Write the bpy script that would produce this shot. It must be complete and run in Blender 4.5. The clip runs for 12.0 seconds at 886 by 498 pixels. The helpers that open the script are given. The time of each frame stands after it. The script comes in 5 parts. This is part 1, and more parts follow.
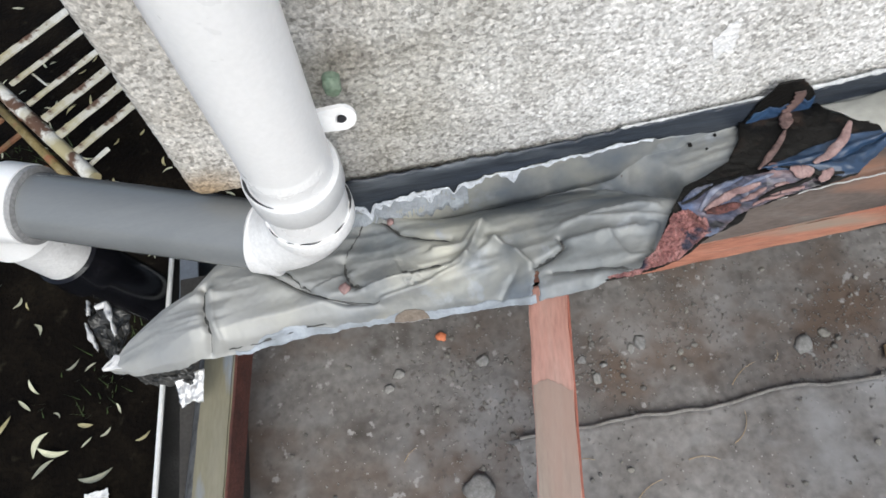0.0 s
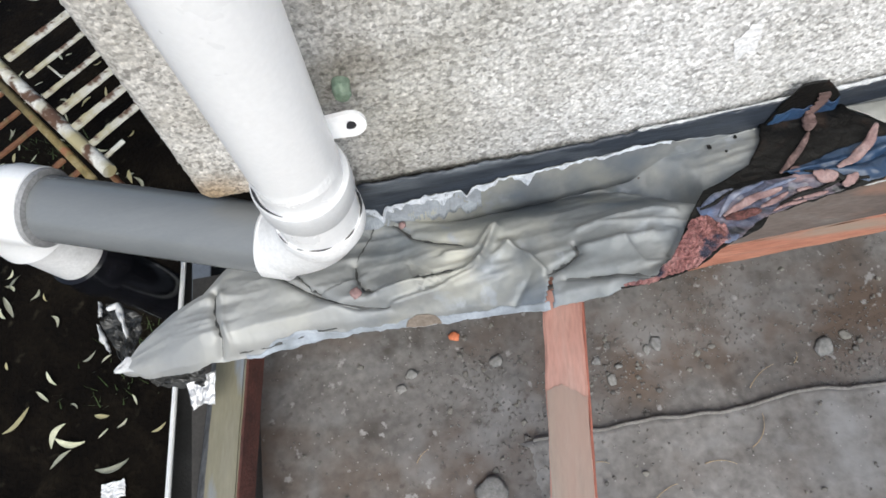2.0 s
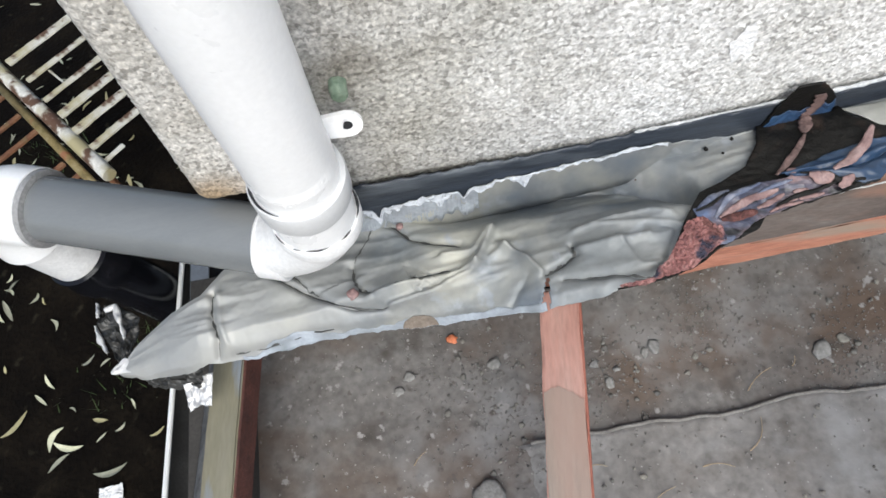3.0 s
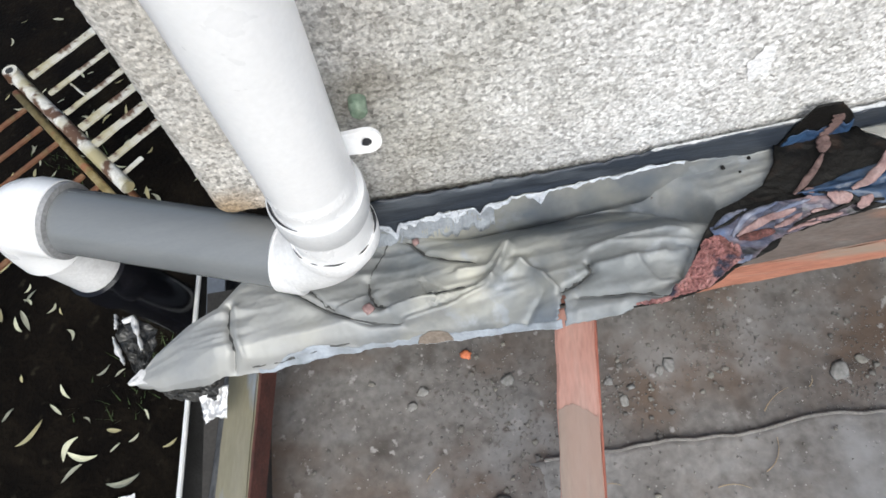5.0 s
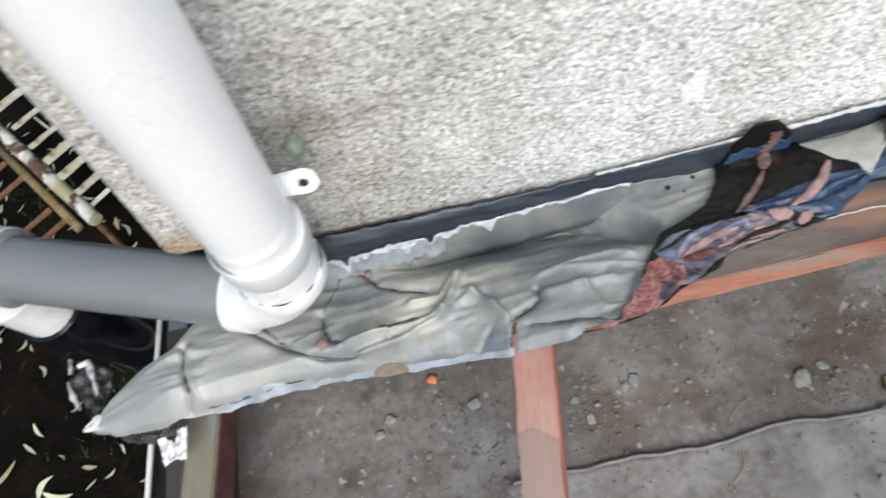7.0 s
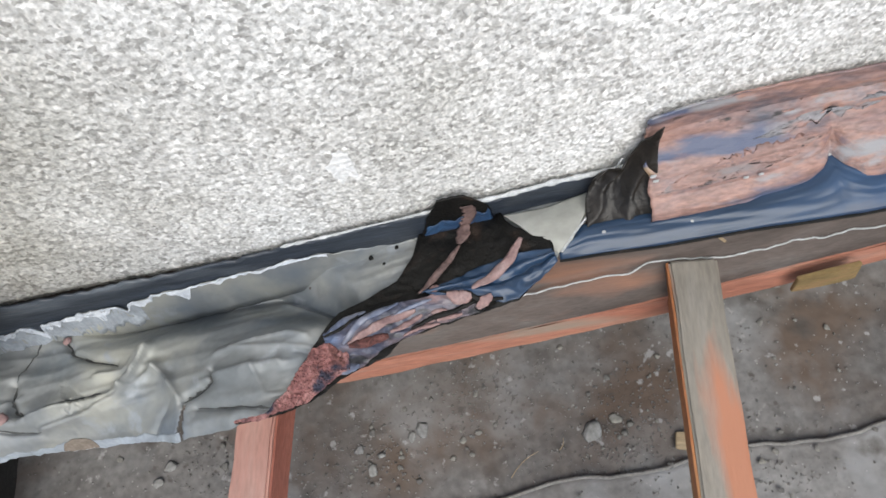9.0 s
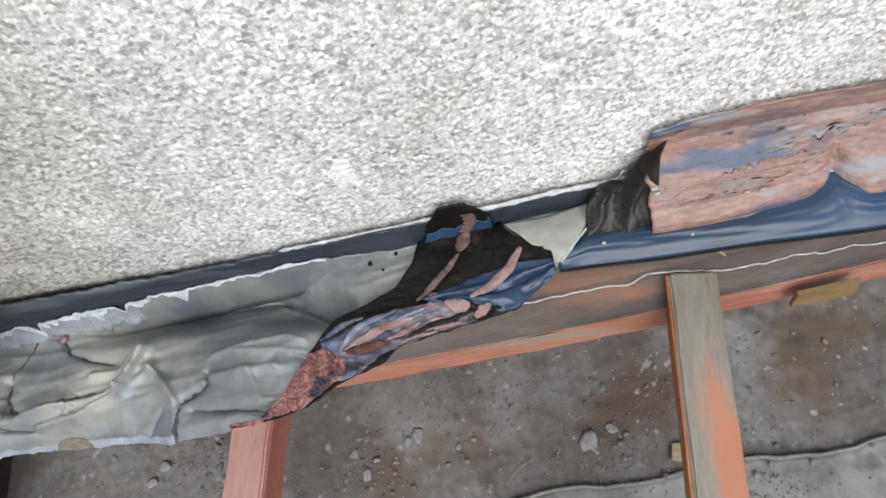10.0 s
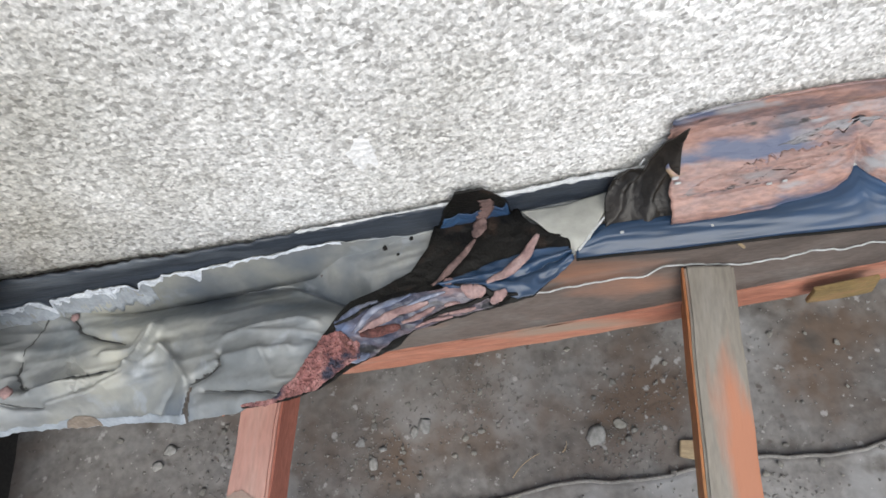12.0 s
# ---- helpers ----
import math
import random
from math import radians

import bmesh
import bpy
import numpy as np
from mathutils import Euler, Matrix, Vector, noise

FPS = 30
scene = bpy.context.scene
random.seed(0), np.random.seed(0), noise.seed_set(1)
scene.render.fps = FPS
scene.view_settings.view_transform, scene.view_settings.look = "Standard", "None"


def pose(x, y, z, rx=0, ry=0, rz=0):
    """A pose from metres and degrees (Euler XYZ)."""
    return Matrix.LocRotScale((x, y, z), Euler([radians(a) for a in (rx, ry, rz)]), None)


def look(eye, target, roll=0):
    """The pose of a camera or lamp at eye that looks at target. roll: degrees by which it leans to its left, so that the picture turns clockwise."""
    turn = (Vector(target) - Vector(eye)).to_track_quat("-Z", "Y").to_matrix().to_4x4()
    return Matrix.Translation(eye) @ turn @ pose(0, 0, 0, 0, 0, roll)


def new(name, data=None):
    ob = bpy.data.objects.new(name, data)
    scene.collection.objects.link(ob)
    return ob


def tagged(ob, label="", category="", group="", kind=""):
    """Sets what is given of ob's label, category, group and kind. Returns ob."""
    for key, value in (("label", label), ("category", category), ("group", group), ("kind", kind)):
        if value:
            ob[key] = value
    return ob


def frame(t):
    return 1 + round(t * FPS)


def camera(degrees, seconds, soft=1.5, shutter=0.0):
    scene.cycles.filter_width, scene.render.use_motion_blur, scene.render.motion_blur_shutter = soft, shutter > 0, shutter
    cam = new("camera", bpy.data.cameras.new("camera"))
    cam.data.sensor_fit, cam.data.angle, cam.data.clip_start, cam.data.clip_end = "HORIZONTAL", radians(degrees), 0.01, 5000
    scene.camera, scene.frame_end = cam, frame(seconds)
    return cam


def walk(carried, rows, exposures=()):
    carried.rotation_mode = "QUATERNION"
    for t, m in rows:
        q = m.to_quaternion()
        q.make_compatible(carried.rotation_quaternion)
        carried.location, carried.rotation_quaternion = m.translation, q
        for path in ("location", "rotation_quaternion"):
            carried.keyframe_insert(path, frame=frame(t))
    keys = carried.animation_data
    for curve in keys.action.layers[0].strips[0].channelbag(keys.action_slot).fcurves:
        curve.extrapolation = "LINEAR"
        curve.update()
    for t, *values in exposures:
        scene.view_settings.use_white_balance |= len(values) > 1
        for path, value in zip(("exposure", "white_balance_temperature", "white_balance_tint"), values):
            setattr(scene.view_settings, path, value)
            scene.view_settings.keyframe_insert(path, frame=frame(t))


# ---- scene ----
cam = camera(64.6, 12.0, soft=1.6, shutter=0.5)
PATH = [
    (0, (0.228, -0.49, 2.392), (0.29, 0.433, 0.619), -6.6),
    (0.5, (0.229, -0.47, 2.39), (0.275, 0.443, 0.612), -6.6),
    (1, (0.231, -0.463, 2.386), (0.271, 0.439, 0.601), -6.8),
    (1.5, (0.233, -0.466, 2.384), (0.274, 0.435, 0.599), -6.8),
    (2, (0.235, -0.466, 2.389), (0.249, 0.432, 0.603), -9.1),
    (2.5, (0.241, -0.472, 2.39), (0.265, 0.44, 0.611), -9.2),
    (3, (0.238, -0.472, 2.387), (0.254, 0.441, 0.608), -8.9),
    (3.5, (0.236, -0.469, 2.391), (0.225, 0.459, 0.619), -10.5),
    (5.5, (0.233, -0.472, 2.392), (0.219, 0.483, 0.635), -9.8),
    (6, (0.231, -0.464, 2.398), (0.212, 0.489, 0.639), -10.2),
    (6.5, (0.231, -0.464, 2.4), (0.211, 0.504, 0.649), -10.1),
    (7, (0.279, -0.458, 2.399), (0.317, 0.517, 0.654), -9.8),
    (7.5, (0.397, -0.447, 2.389), (0.513, 0.503, 0.633), -8.7),
    (7.7, (0.449, -0.443, 2.385), (0.575, 0.49, 0.621), -9.2),
    (9.3, (0.671, -0.399, 2.376), (0.671, 0.516, 0.598), -10.3),
    (9.5, (0.671, -0.4, 2.375), (0.676, 0.512, 0.595), -9.9),
    (10, (0.664, -0.396, 2.379), (0.678, 0.527, 0.605), -9.0),
    (10.5, (0.658, -0.399, 2.376), (0.679, 0.532, 0.607), -8.0),
    (11, (0.648, -0.403, 2.376), (0.648, 0.531, 0.607), -8.5),
    (11.5, (0.648, -0.405, 2.371), (0.65, 0.521, 0.598), -8.4),
    (12, (0.647, -0.405, 2.368), (0.653, 0.518, 0.594), -8.0),
]
walk(cam, [(t, look(eye, target, roll)) for t, eye, target, roll in PATH], exposures=[(0.0, 0.33), (3.0, 0.43), (7.0, 0.45), (9.3, 0.25), (12.0, 0.25)])

# ---- world and light: a bright overcast day ----
world = bpy.data.worlds.new("overcast_sky")
scene.world = world
world.use_nodes = True
wn = world.node_tree.nodes
sky = wn.new("ShaderNodeTexSky")
sky.sky_type, sky.sun_disc = "NISHITA", False
sky.sun_elevation, sky.sun_rotation = radians(50), radians(180)
sky.dust_density, sky.air_density = 2.6, 1.0
world.node_tree.links.new(sky.outputs[0], wn["Background"].inputs[0])
wn["Background"].inputs[1].default_value = 0.12
sun_data = bpy.data.lights.new("sun", "SUN")
sun_data.energy, sun_data.angle, sun_data.color = 2.35, radians(50), (0.955, 0.98, 0.945)
sun = new("sun", sun_data)
sun.matrix_world = look((0, 0, 6), (0.0, 2.0, 3.6))


# ---- materials ----
def shade(name, colours, size=20.0, rough=0.7, bump=0.3, fine=220.0, metal=0.0, spots=None, spec=0.5,
          stretch=(1, 1, 1), stain=None, fine_mix=0.35, coat=0.0, per_piece=0.0, bump_dist=0.002, clean_end=None):
    """A surface of noise between colours at a coarse scale, with fine grain, optional specks and stains."""
    m = bpy.data.materials.new(name)
    m.use_nodes = True
    n, ln = m.node_tree.nodes, m.node_tree.links
    b = n["Principled BSDF"]
    tc = n.new("ShaderNodeTexCoord")
    mp = n.new("ShaderNodeMapping")
    mp.inputs["Scale"].default_value = stretch
    ln.new(tc.outputs["Object"], mp.inputs[0])
    coarse = n.new("ShaderNodeTexNoise")
    coarse.inputs["Scale"].default_value, coarse.inputs["Detail"].default_value = size, 6
    coarse.inputs["Roughness"].default_value, coarse.inputs["Distortion"].default_value = 0.6, 0.4
    grain = n.new("ShaderNodeTexNoise")
    grain.inputs["Scale"].default_value, grain.inputs["Detail"].default_value = fine, 4
    for t in (coarse, grain):
        ln.new(mp.outputs[0], t.inputs["Vector"])
    ramp = n.new("ShaderNodeValToRGB")
    el = ramp.color_ramp.elements
    while len(el) < len(colours):
        el.new(0.5)
    for i, c in enumerate(colours):
        el[i].position = 0.3 + 0.4 * i / max(1, len(colours) - 1)
        el[i].color = (*c, 1)
    ln.new(coarse.outputs[0], ramp.inputs[0])
    col = ramp.outputs[0]

    def mix(a, fac, second, mode="MIX"):
        x = n.new("ShaderNodeMix")
        x.data_type, x.blend_type = "RGBA", mode
        if isinstance(fac, float):
            x.inputs[0].default_value = fac
        else:
            ln.new(fac, x.inputs[0])
        ln.new(a, x.inputs[6])
        if isinstance(second, tuple):
            x.inputs[7].default_value = (*second, 1)
        else:
            ln.new(second, x.inputs[7])
        return x.outputs[2]

    def stepped(value, lo, hi):
        r = n.new("ShaderNodeMapRange")
        r.inputs[1].default_value, r.inputs[2].default_value = lo, hi
        ln.new(value, r.inputs[0])
        return r.outputs[0]

    g = n.new("ShaderNodeValToRGB")
    g.color_ramp.elements[0].position, g.color_ramp.elements[1].position = 0.3, 0.7
    g.color_ramp.elements[0].color, g.color_ramp.elements[1].color = (0.35, 0.35, 0.35, 1), (1.5, 1.5, 1.5, 1)
    ln.new(grain.outputs[0], g.inputs[0])
    col = mix(col, fine_mix, g.outputs[0], "MULTIPLY")
    for colour, scale, lo, hi, seed in stain or ():
        s = n.new("ShaderNodeTexNoise")
        s.noise_dimensions = "4D"
        s.inputs["Scale"].default_value, s.inputs["Detail"].default_value, s.inputs["W"].default_value = scale, 5, seed
        ln.new(mp.outputs[0], s.inputs["Vector"])
        col = mix(col, stepped(s.outputs[0], lo, hi), colour)
    if clean_end:
        colour, lo, hi = clean_end
        sx = n.new("ShaderNodeSeparateXYZ")
        ln.new(tc.outputs["Object"], sx.inputs[0])
        wave = n.new("ShaderNodeMath")
        wave.operation, wave.inputs[1].default_value = "MULTIPLY_ADD", 0.25
        ln.new(coarse.outputs[0], wave.inputs[0])
        ln.new(sx.outputs[0], wave.inputs[2])
        half = n.new("ShaderNodeMath")
        half.operation, half.inputs[1].default_value = "MULTIPLY", 0.7
        ln.new(stepped(wave.outputs[0], hi + 0.125, lo + 0.125), half.inputs[0])
        col = mix(col, half.outputs[0], colour)
    if spots:
        colour, scale, size_lim = spots
        v = n.new("ShaderNodeTexVoronoi")
        v.inputs["Scale"].default_value = scale
        ln.new(mp.outputs[0], v.inputs["Vector"])
        col = mix(col, stepped(v.outputs["Distance"], size_lim, size_lim * 0.6), colour)
    if per_piece:
        oi = n.new("ShaderNodeObjectInfo")
        r = n.new("ShaderNodeValToRGB")
        r.color_ramp.elements[0].color = (1 - per_piece, 1 - per_piece, 1 - per_piece, 1)
        r.color_ramp.elements[1].color = (1 + per_piece, 1 + per_piece, 1 + per_piece * 0.7, 1)
        ln.new(oi.outputs["Random"], r.inputs[0])
        col = mix(col, 1.0, r.outputs[0], "MULTIPLY")
    ln.new(col, b.inputs["Base Color"])
    rr = n.new("ShaderNodeMapRange")
    rr.inputs[3].default_value, rr.inputs[4].default_value = max(0.05, rough - 0.14), min(1, rough + 0.14)
    ln.new(coarse.outputs[0], rr.inputs[0])
    ln.new(rr.outputs[0], b.inputs["Roughness"])
    b.inputs["Metallic"].default_value = metal
    b.inputs["Specular IOR Level"].default_value = spec
    b.inputs["Coat Weight"].default_value = coat
    b.inputs["Coat Roughness"].default_value = 0.2
    if bump:
        add = n.new("ShaderNodeMath")
        add.operation = "ADD"
        ln.new(coarse.outputs[0], add.inputs[0])
        ln.new(grain.outputs[0], add.inputs[1])
        bp = n.new("ShaderNodeBump")
        bp.inputs["Strength"].default_value, bp.inputs["Distance"].default_value = bump, bump_dist
        ln.new(add.outputs[0], bp.inputs["Height"])
        ln.new(bp.outputs[0], b.inputs["Normal"])
    return m


def tint_patches(m, patches):
    """Ragged tints for dirt, damp and painted shade: for each patch its place, squash, reach and tint."""
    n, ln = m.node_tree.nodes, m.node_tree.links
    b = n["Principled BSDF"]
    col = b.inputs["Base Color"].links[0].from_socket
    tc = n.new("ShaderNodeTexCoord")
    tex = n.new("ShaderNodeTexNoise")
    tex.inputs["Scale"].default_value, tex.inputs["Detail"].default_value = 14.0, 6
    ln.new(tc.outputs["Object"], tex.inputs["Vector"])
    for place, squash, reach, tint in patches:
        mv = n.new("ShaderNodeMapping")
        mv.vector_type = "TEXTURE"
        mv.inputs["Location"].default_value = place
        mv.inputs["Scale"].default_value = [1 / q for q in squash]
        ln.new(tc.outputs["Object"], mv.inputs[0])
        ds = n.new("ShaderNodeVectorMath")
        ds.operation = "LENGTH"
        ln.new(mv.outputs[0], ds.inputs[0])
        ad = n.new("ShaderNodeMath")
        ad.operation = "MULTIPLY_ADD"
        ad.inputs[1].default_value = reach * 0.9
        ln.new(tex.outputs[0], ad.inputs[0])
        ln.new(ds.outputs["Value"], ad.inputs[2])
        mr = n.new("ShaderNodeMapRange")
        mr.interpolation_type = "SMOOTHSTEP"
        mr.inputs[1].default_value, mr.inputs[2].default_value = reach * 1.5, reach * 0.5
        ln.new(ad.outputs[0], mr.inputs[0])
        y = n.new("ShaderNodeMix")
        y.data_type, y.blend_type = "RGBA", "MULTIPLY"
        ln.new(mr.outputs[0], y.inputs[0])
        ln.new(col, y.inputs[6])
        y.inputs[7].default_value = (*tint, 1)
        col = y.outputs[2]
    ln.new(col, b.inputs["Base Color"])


def pebble_material():
    """Pale roughcast: stone grains of mixed greys and creams with darker joints and a few brown stains."""
    m = shade("roughcast", [(0.56, 0.55, 0.52), (0.72, 0.71, 0.70), (0.84, 0.84, 0.84)], size=2.6, rough=0.9, bump=0.5, fine=260,
              fine_mix=0.55, stain=[((0.40, 0.34, 0.26), 2.3, 0.60, 0.85, 4.0), ((0.36, 0.35, 0.34), 55.0, 0.58, 0.75, 2.0)])
    n, ln = m.node_tree.nodes, m.node_tree.links
    b = n["Principled BSDF"]
    old = b.inputs["Base Color"].links[0].from_socket
    v = n.new("ShaderNodeTexVoronoi")
    v.inputs["Scale"].default_value = 240.0
    tc = n.new("ShaderNodeTexCoord")
    ln.new(tc.outputs["Object"], v.inputs["Vector"])
    sep = n.new("ShaderNodeSeparateColor")
    ln.new(v.outputs["Color"], sep.inputs[0])
    r = n.new("ShaderNodeValToRGB")
    e = r.color_ramp.elements
    e[0].position, e[0].color = 0.0, (0.34, 0.33, 0.315, 1)
    e[1].position, e[1].color = 1.0, (1.4, 1.4, 1.4, 1)
    k = e.new(0.3)
    k.color = (0.85, 0.85, 0.84, 1)
    ln.new(sep.outputs[0], r.inputs[0])
    x = n.new("ShaderNodeMix")
    x.data_type, x.blend_type = "RGBA", "MULTIPLY"
    x.inputs[0].default_value = 0.68
    ln.new(old, x.inputs[6])
    ln.new(r.outputs[0], x.inputs[7])
    col = x.outputs[2]
    ln.new(col, b.inputs["Base Color"])
    # tints: a dull weathered corner, damp round the old fixing, a brown foot and grey patches
    tint_patches(m, (((-0.15, 0, 2.0), (1.0, 0.1, 0.45), 0.62, (0.68, 0.655, 0.61)), ((0.175, 0, 1.875), (1, 1, 1), 0.06, (0.62, 0.60, 0.57)),
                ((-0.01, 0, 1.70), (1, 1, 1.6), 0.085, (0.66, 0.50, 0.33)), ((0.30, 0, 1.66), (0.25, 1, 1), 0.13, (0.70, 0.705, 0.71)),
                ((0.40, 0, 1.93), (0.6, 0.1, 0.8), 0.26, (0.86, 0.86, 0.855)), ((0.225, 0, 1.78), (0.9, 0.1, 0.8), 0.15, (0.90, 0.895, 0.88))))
    return m


M_WALL = pebble_material()
M_PLINTH = shade("plinth", [(0.05, 0.05, 0.05), (0.12, 0.11, 0.10)], 12, 0.95)
M_WHITE = shade("white_pvc", [(0.90, 0.90, 0.90), (0.93, 0.93, 0.93)], 6, 0.30, 0.0, fine_mix=0.04)
M_WHITE_DULL = shade("dull_white_pvc", [(0.66, 0.66, 0.66), (0.80, 0.80, 0.80)], 30, 0.45, 0.1, fine_mix=0.12,
                     stain=[((0.40, 0.38, 0.34), 60, 0.64, 0.75, 1.0)])
M_COLLAR = shade("grey_white_pvc", [(0.60, 0.605, 0.61), (0.68, 0.685, 0.69)], 20, 0.4, 0.05, fine_mix=0.06)
M_GREY = shade("grey_pvc", [(0.150, 0.160, 0.166), (0.190, 0.199, 0.204)], 5, 0.24, 0.015, fine_mix=0.04, stretch=(0.4, 2, 2))
M_RING = shade("rubber_seal", [(0.25, 0.25, 0.25), (0.33, 0.33, 0.33)], 30, 0.6, 0.1)
M_BLACK = shade("black_pvc", [(0.004, 0.0045, 0.006), (0.010, 0.010, 0.013)], 20, 0.18, 0.1, fine_mix=0.2, spec=0.28)
M_SEAL = shade("black_sealant", [(0.012, 0.013, 0.016), (0.03, 0.03, 0.035)], 60, 0.5, 0.4)
M_PLUG = shade("green_plug", [(0.15, 0.23, 0.16), (0.27, 0.33, 0.25)], 90, 0.8, 0.6)
M_MEMBRANE = shade("grey_flashing", [(0.175, 0.188, 0.192), (0.25, 0.258, 0.255), (0.35, 0.35, 0.325)], 9, 0.59, 0.2, fine=90, fine_mix=0.14,
                   stain=[((0.16, 0.185, 0.215), 9, 0.45, 0.63, 3.0), ((0.43, 0.42, 0.36), 7, 0.49, 0.68, 8.0), ((0.33, 0.35, 0.37), 26, 0.60, 0.70, 5.0)], bump_dist=0.001, metal=0.36, clean_end=((0.40, 0.40, 0.385), -0.02, 0.16))
# dark shading of the hollow painted into the colour, also beside it and in front
tint_patches(M_MEMBRANE, (((0.37, -0.040, 1.62), (0.22, 1, 0.3), 0.036, (0.50, 0.535, 0.575)), ((0.51, -0.080, 1.64), (0.5, 0.9, 0.3), 0.036, (0.60, 0.61, 0.60)), ((0.19, -0.055, 1.58), (0.6, 1, 0.3), 0.036, (0.72, 0.76, 0.80))))
M_SILVER = shade("silver_edge", [(0.25, 0.275, 0.305), (0.38, 0.42, 0.47)], 30, 0.5, 0.2, fine_mix=0.15,
                 stain=[((0.20, 0.222, 0.238), 22, 0.46, 0.62, 1.0)])
M_WASH = shade("pale_bloom", [(0.24, 0.26, 0.285), (0.35, 0.38, 0.415)], 40, 0.6, 0.3, fine_mix=0.2, stain=[((0.21, 0.23, 0.25), 30, 0.50, 0.64, 2.0)])
M_CREASE = shade("crease_shade_and_dirt", [(0.035, 0.038, 0.040), (0.085, 0.085, 0.080)], 60, 0.8, 0.3)
M_FLAKE = shade("whitish_flakes", [(0.44, 0.47, 0.52), (0.66, 0.69, 0.73)], 80, 0.6, 0.5, fine_mix=0.25)
M_PALE = shade("pale_flashing", [(0.30, 0.30, 0.27), (0.42, 0.42, 0.385)], 12, 0.5, 0.2, fine=90, fine_mix=0.15)
M_STRIP = shade("navy_bitumen", [(0.018, 0.022, 0.030), (0.034, 0.043, 0.058)], 14, 0.42, 0.5, fine=150, stretch=(0.3, 1.4, 1.4),
                stain=[((0.06, 0.08, 0.12), 8, 0.54, 0.74, 2.0), ((0.095, 0.108, 0.125), 16, 0.57, 0.70, 7.0), ((0.010, 0.010, 0.012), 20, 0.60, 0.68, 4.0)])
M_SEALANT = shade("pale_sealant", [(0.36, 0.37, 0.37), (0.58, 0.59, 0.60)], 60, 0.7, 0.5)
M_FELT = shade("black_felt", [(0.004, 0.0037, 0.0034), (0.012, 0.011, 0.0095)], 25, 0.6, 0.6, fine=300, spec=0.22, stain=[((0.030, 0.020, 0.015), 30, 0.58, 0.70, 3.0)])
M_SCRAP = shade("black_scrap", [(0.007, 0.006, 0.005), (0.022, 0.018, 0.015)], 25, 0.42, 0.5, fine=200, spec=0.35)
M_BLUE = shade("blue_film", [(0.013, 0.028, 0.052), (0.024, 0.056, 0.118), (0.040, 0.088, 0.17)], 6, 0.40, 0.05, fine=90, fine_mix=0.12, stretch=(0.4, 1.2, 1.2),
               coat=0.0, stain=[((0.030, 0.028, 0.045), 9, 0.54, 0.66, 3.0)])
M_PINK = shade("pink_residue", [(0.17, 0.10, 0.098), (0.26, 0.165, 0.155), (0.33, 0.24, 0.23)], 40, 0.7, 0.5, fine=260)
M_SMEAR = shade("brown_pink_smear", [(0.055, 0.035, 0.032), (0.13, 0.082, 0.074), (0.20, 0.125, 0.112)], 45, 0.7, 0.5, fine=260, fine_mix=0.5)
M_CRUMB = shade("red_crumb", [(0.09, 0.035, 0.034), (0.25, 0.105, 0.098), (0.37, 0.20, 0.185)], 60, 0.8, 1.0, fine=300, fine_mix=0.6,
                stain=[((0.03, 0.03, 0.05), 35, 0.58, 0.66, 5.0)])
M_LILAC = shade("blue_grey_streak", [(0.05, 0.065, 0.12), (0.12, 0.14, 0.20), (0.22, 0.22, 0.26)], 30, 0.32, 0.3, fine=150, fine_mix=0.25)
M_DARKCRUMB = shade("dark_crumb", [(0.03, 0.012, 0.012), (0.10, 0.035, 0.03), (0.20, 0.09, 0.08)], 90, 0.85, 1.0, fine=400, fine_mix=0.6)
M_MIX = shade("streaked_residue", [(0.02, 0.02, 0.028), (0.06, 0.065, 0.10), (0.14, 0.115, 0.135), (0.27, 0.175, 0.17)], 22, 0.36, 0.5, fine=200, fine_mix=0.4,
              stretch=(0.7, 1.6, 1.6), stain=[((0.10, 0.15, 0.27), 13, 0.52, 0.62, 6.0), ((0.012, 0.012, 0.015), 38, 0.57, 0.64, 9.0)])
M_SALMON = shade("salmon_felt", [(0.15, 0.105, 0.10), (0.28, 0.165, 0.14), (0.27, 0.205, 0.19)], 30, 0.6, 0.7, fine=150, fine_mix=0.5, stretch=(0.55, 1.6, 1.6),
                 stain=[((0.19, 0.175, 0.18), 26, 0.52, 0.62, 5.0), ((0.30, 0.22, 0.10), 16, 0.62, 0.74, 2.0), ((0.05, 0.04, 0.04), 60, 0.62, 0.68, 8.0)])
M_GREYFELT = shade("grey_felt", [(0.12, 0.12, 0.13), (0.22, 0.21, 0.22), (0.32, 0.31, 0.32)], 24, 0.55, 0.9, fine=150, fine_mix=0.5, stretch=(0.7, 1.4, 1.4),
                   stain=[((0.32, 0.18, 0.15), 20, 0.52, 0.64, 5.0)])
M_BLUEFELT = shade("blue_grey_felt", [(0.06, 0.07, 0.11), (0.11, 0.13, 0.20), (0.18, 0.19, 0.25)], 20, 0.45, 0.7, fine=150, fine_mix=0.4, stretch=(0.7, 1.4, 1.4),
                   stain=[((0.30, 0.17, 0.15), 18, 0.56, 0.66, 2.0)])
M_BARE = shade("bare_spot", [(0.14, 0.112, 0.088), (0.23, 0.19, 0.155)], 60, 0.8, 0.5)
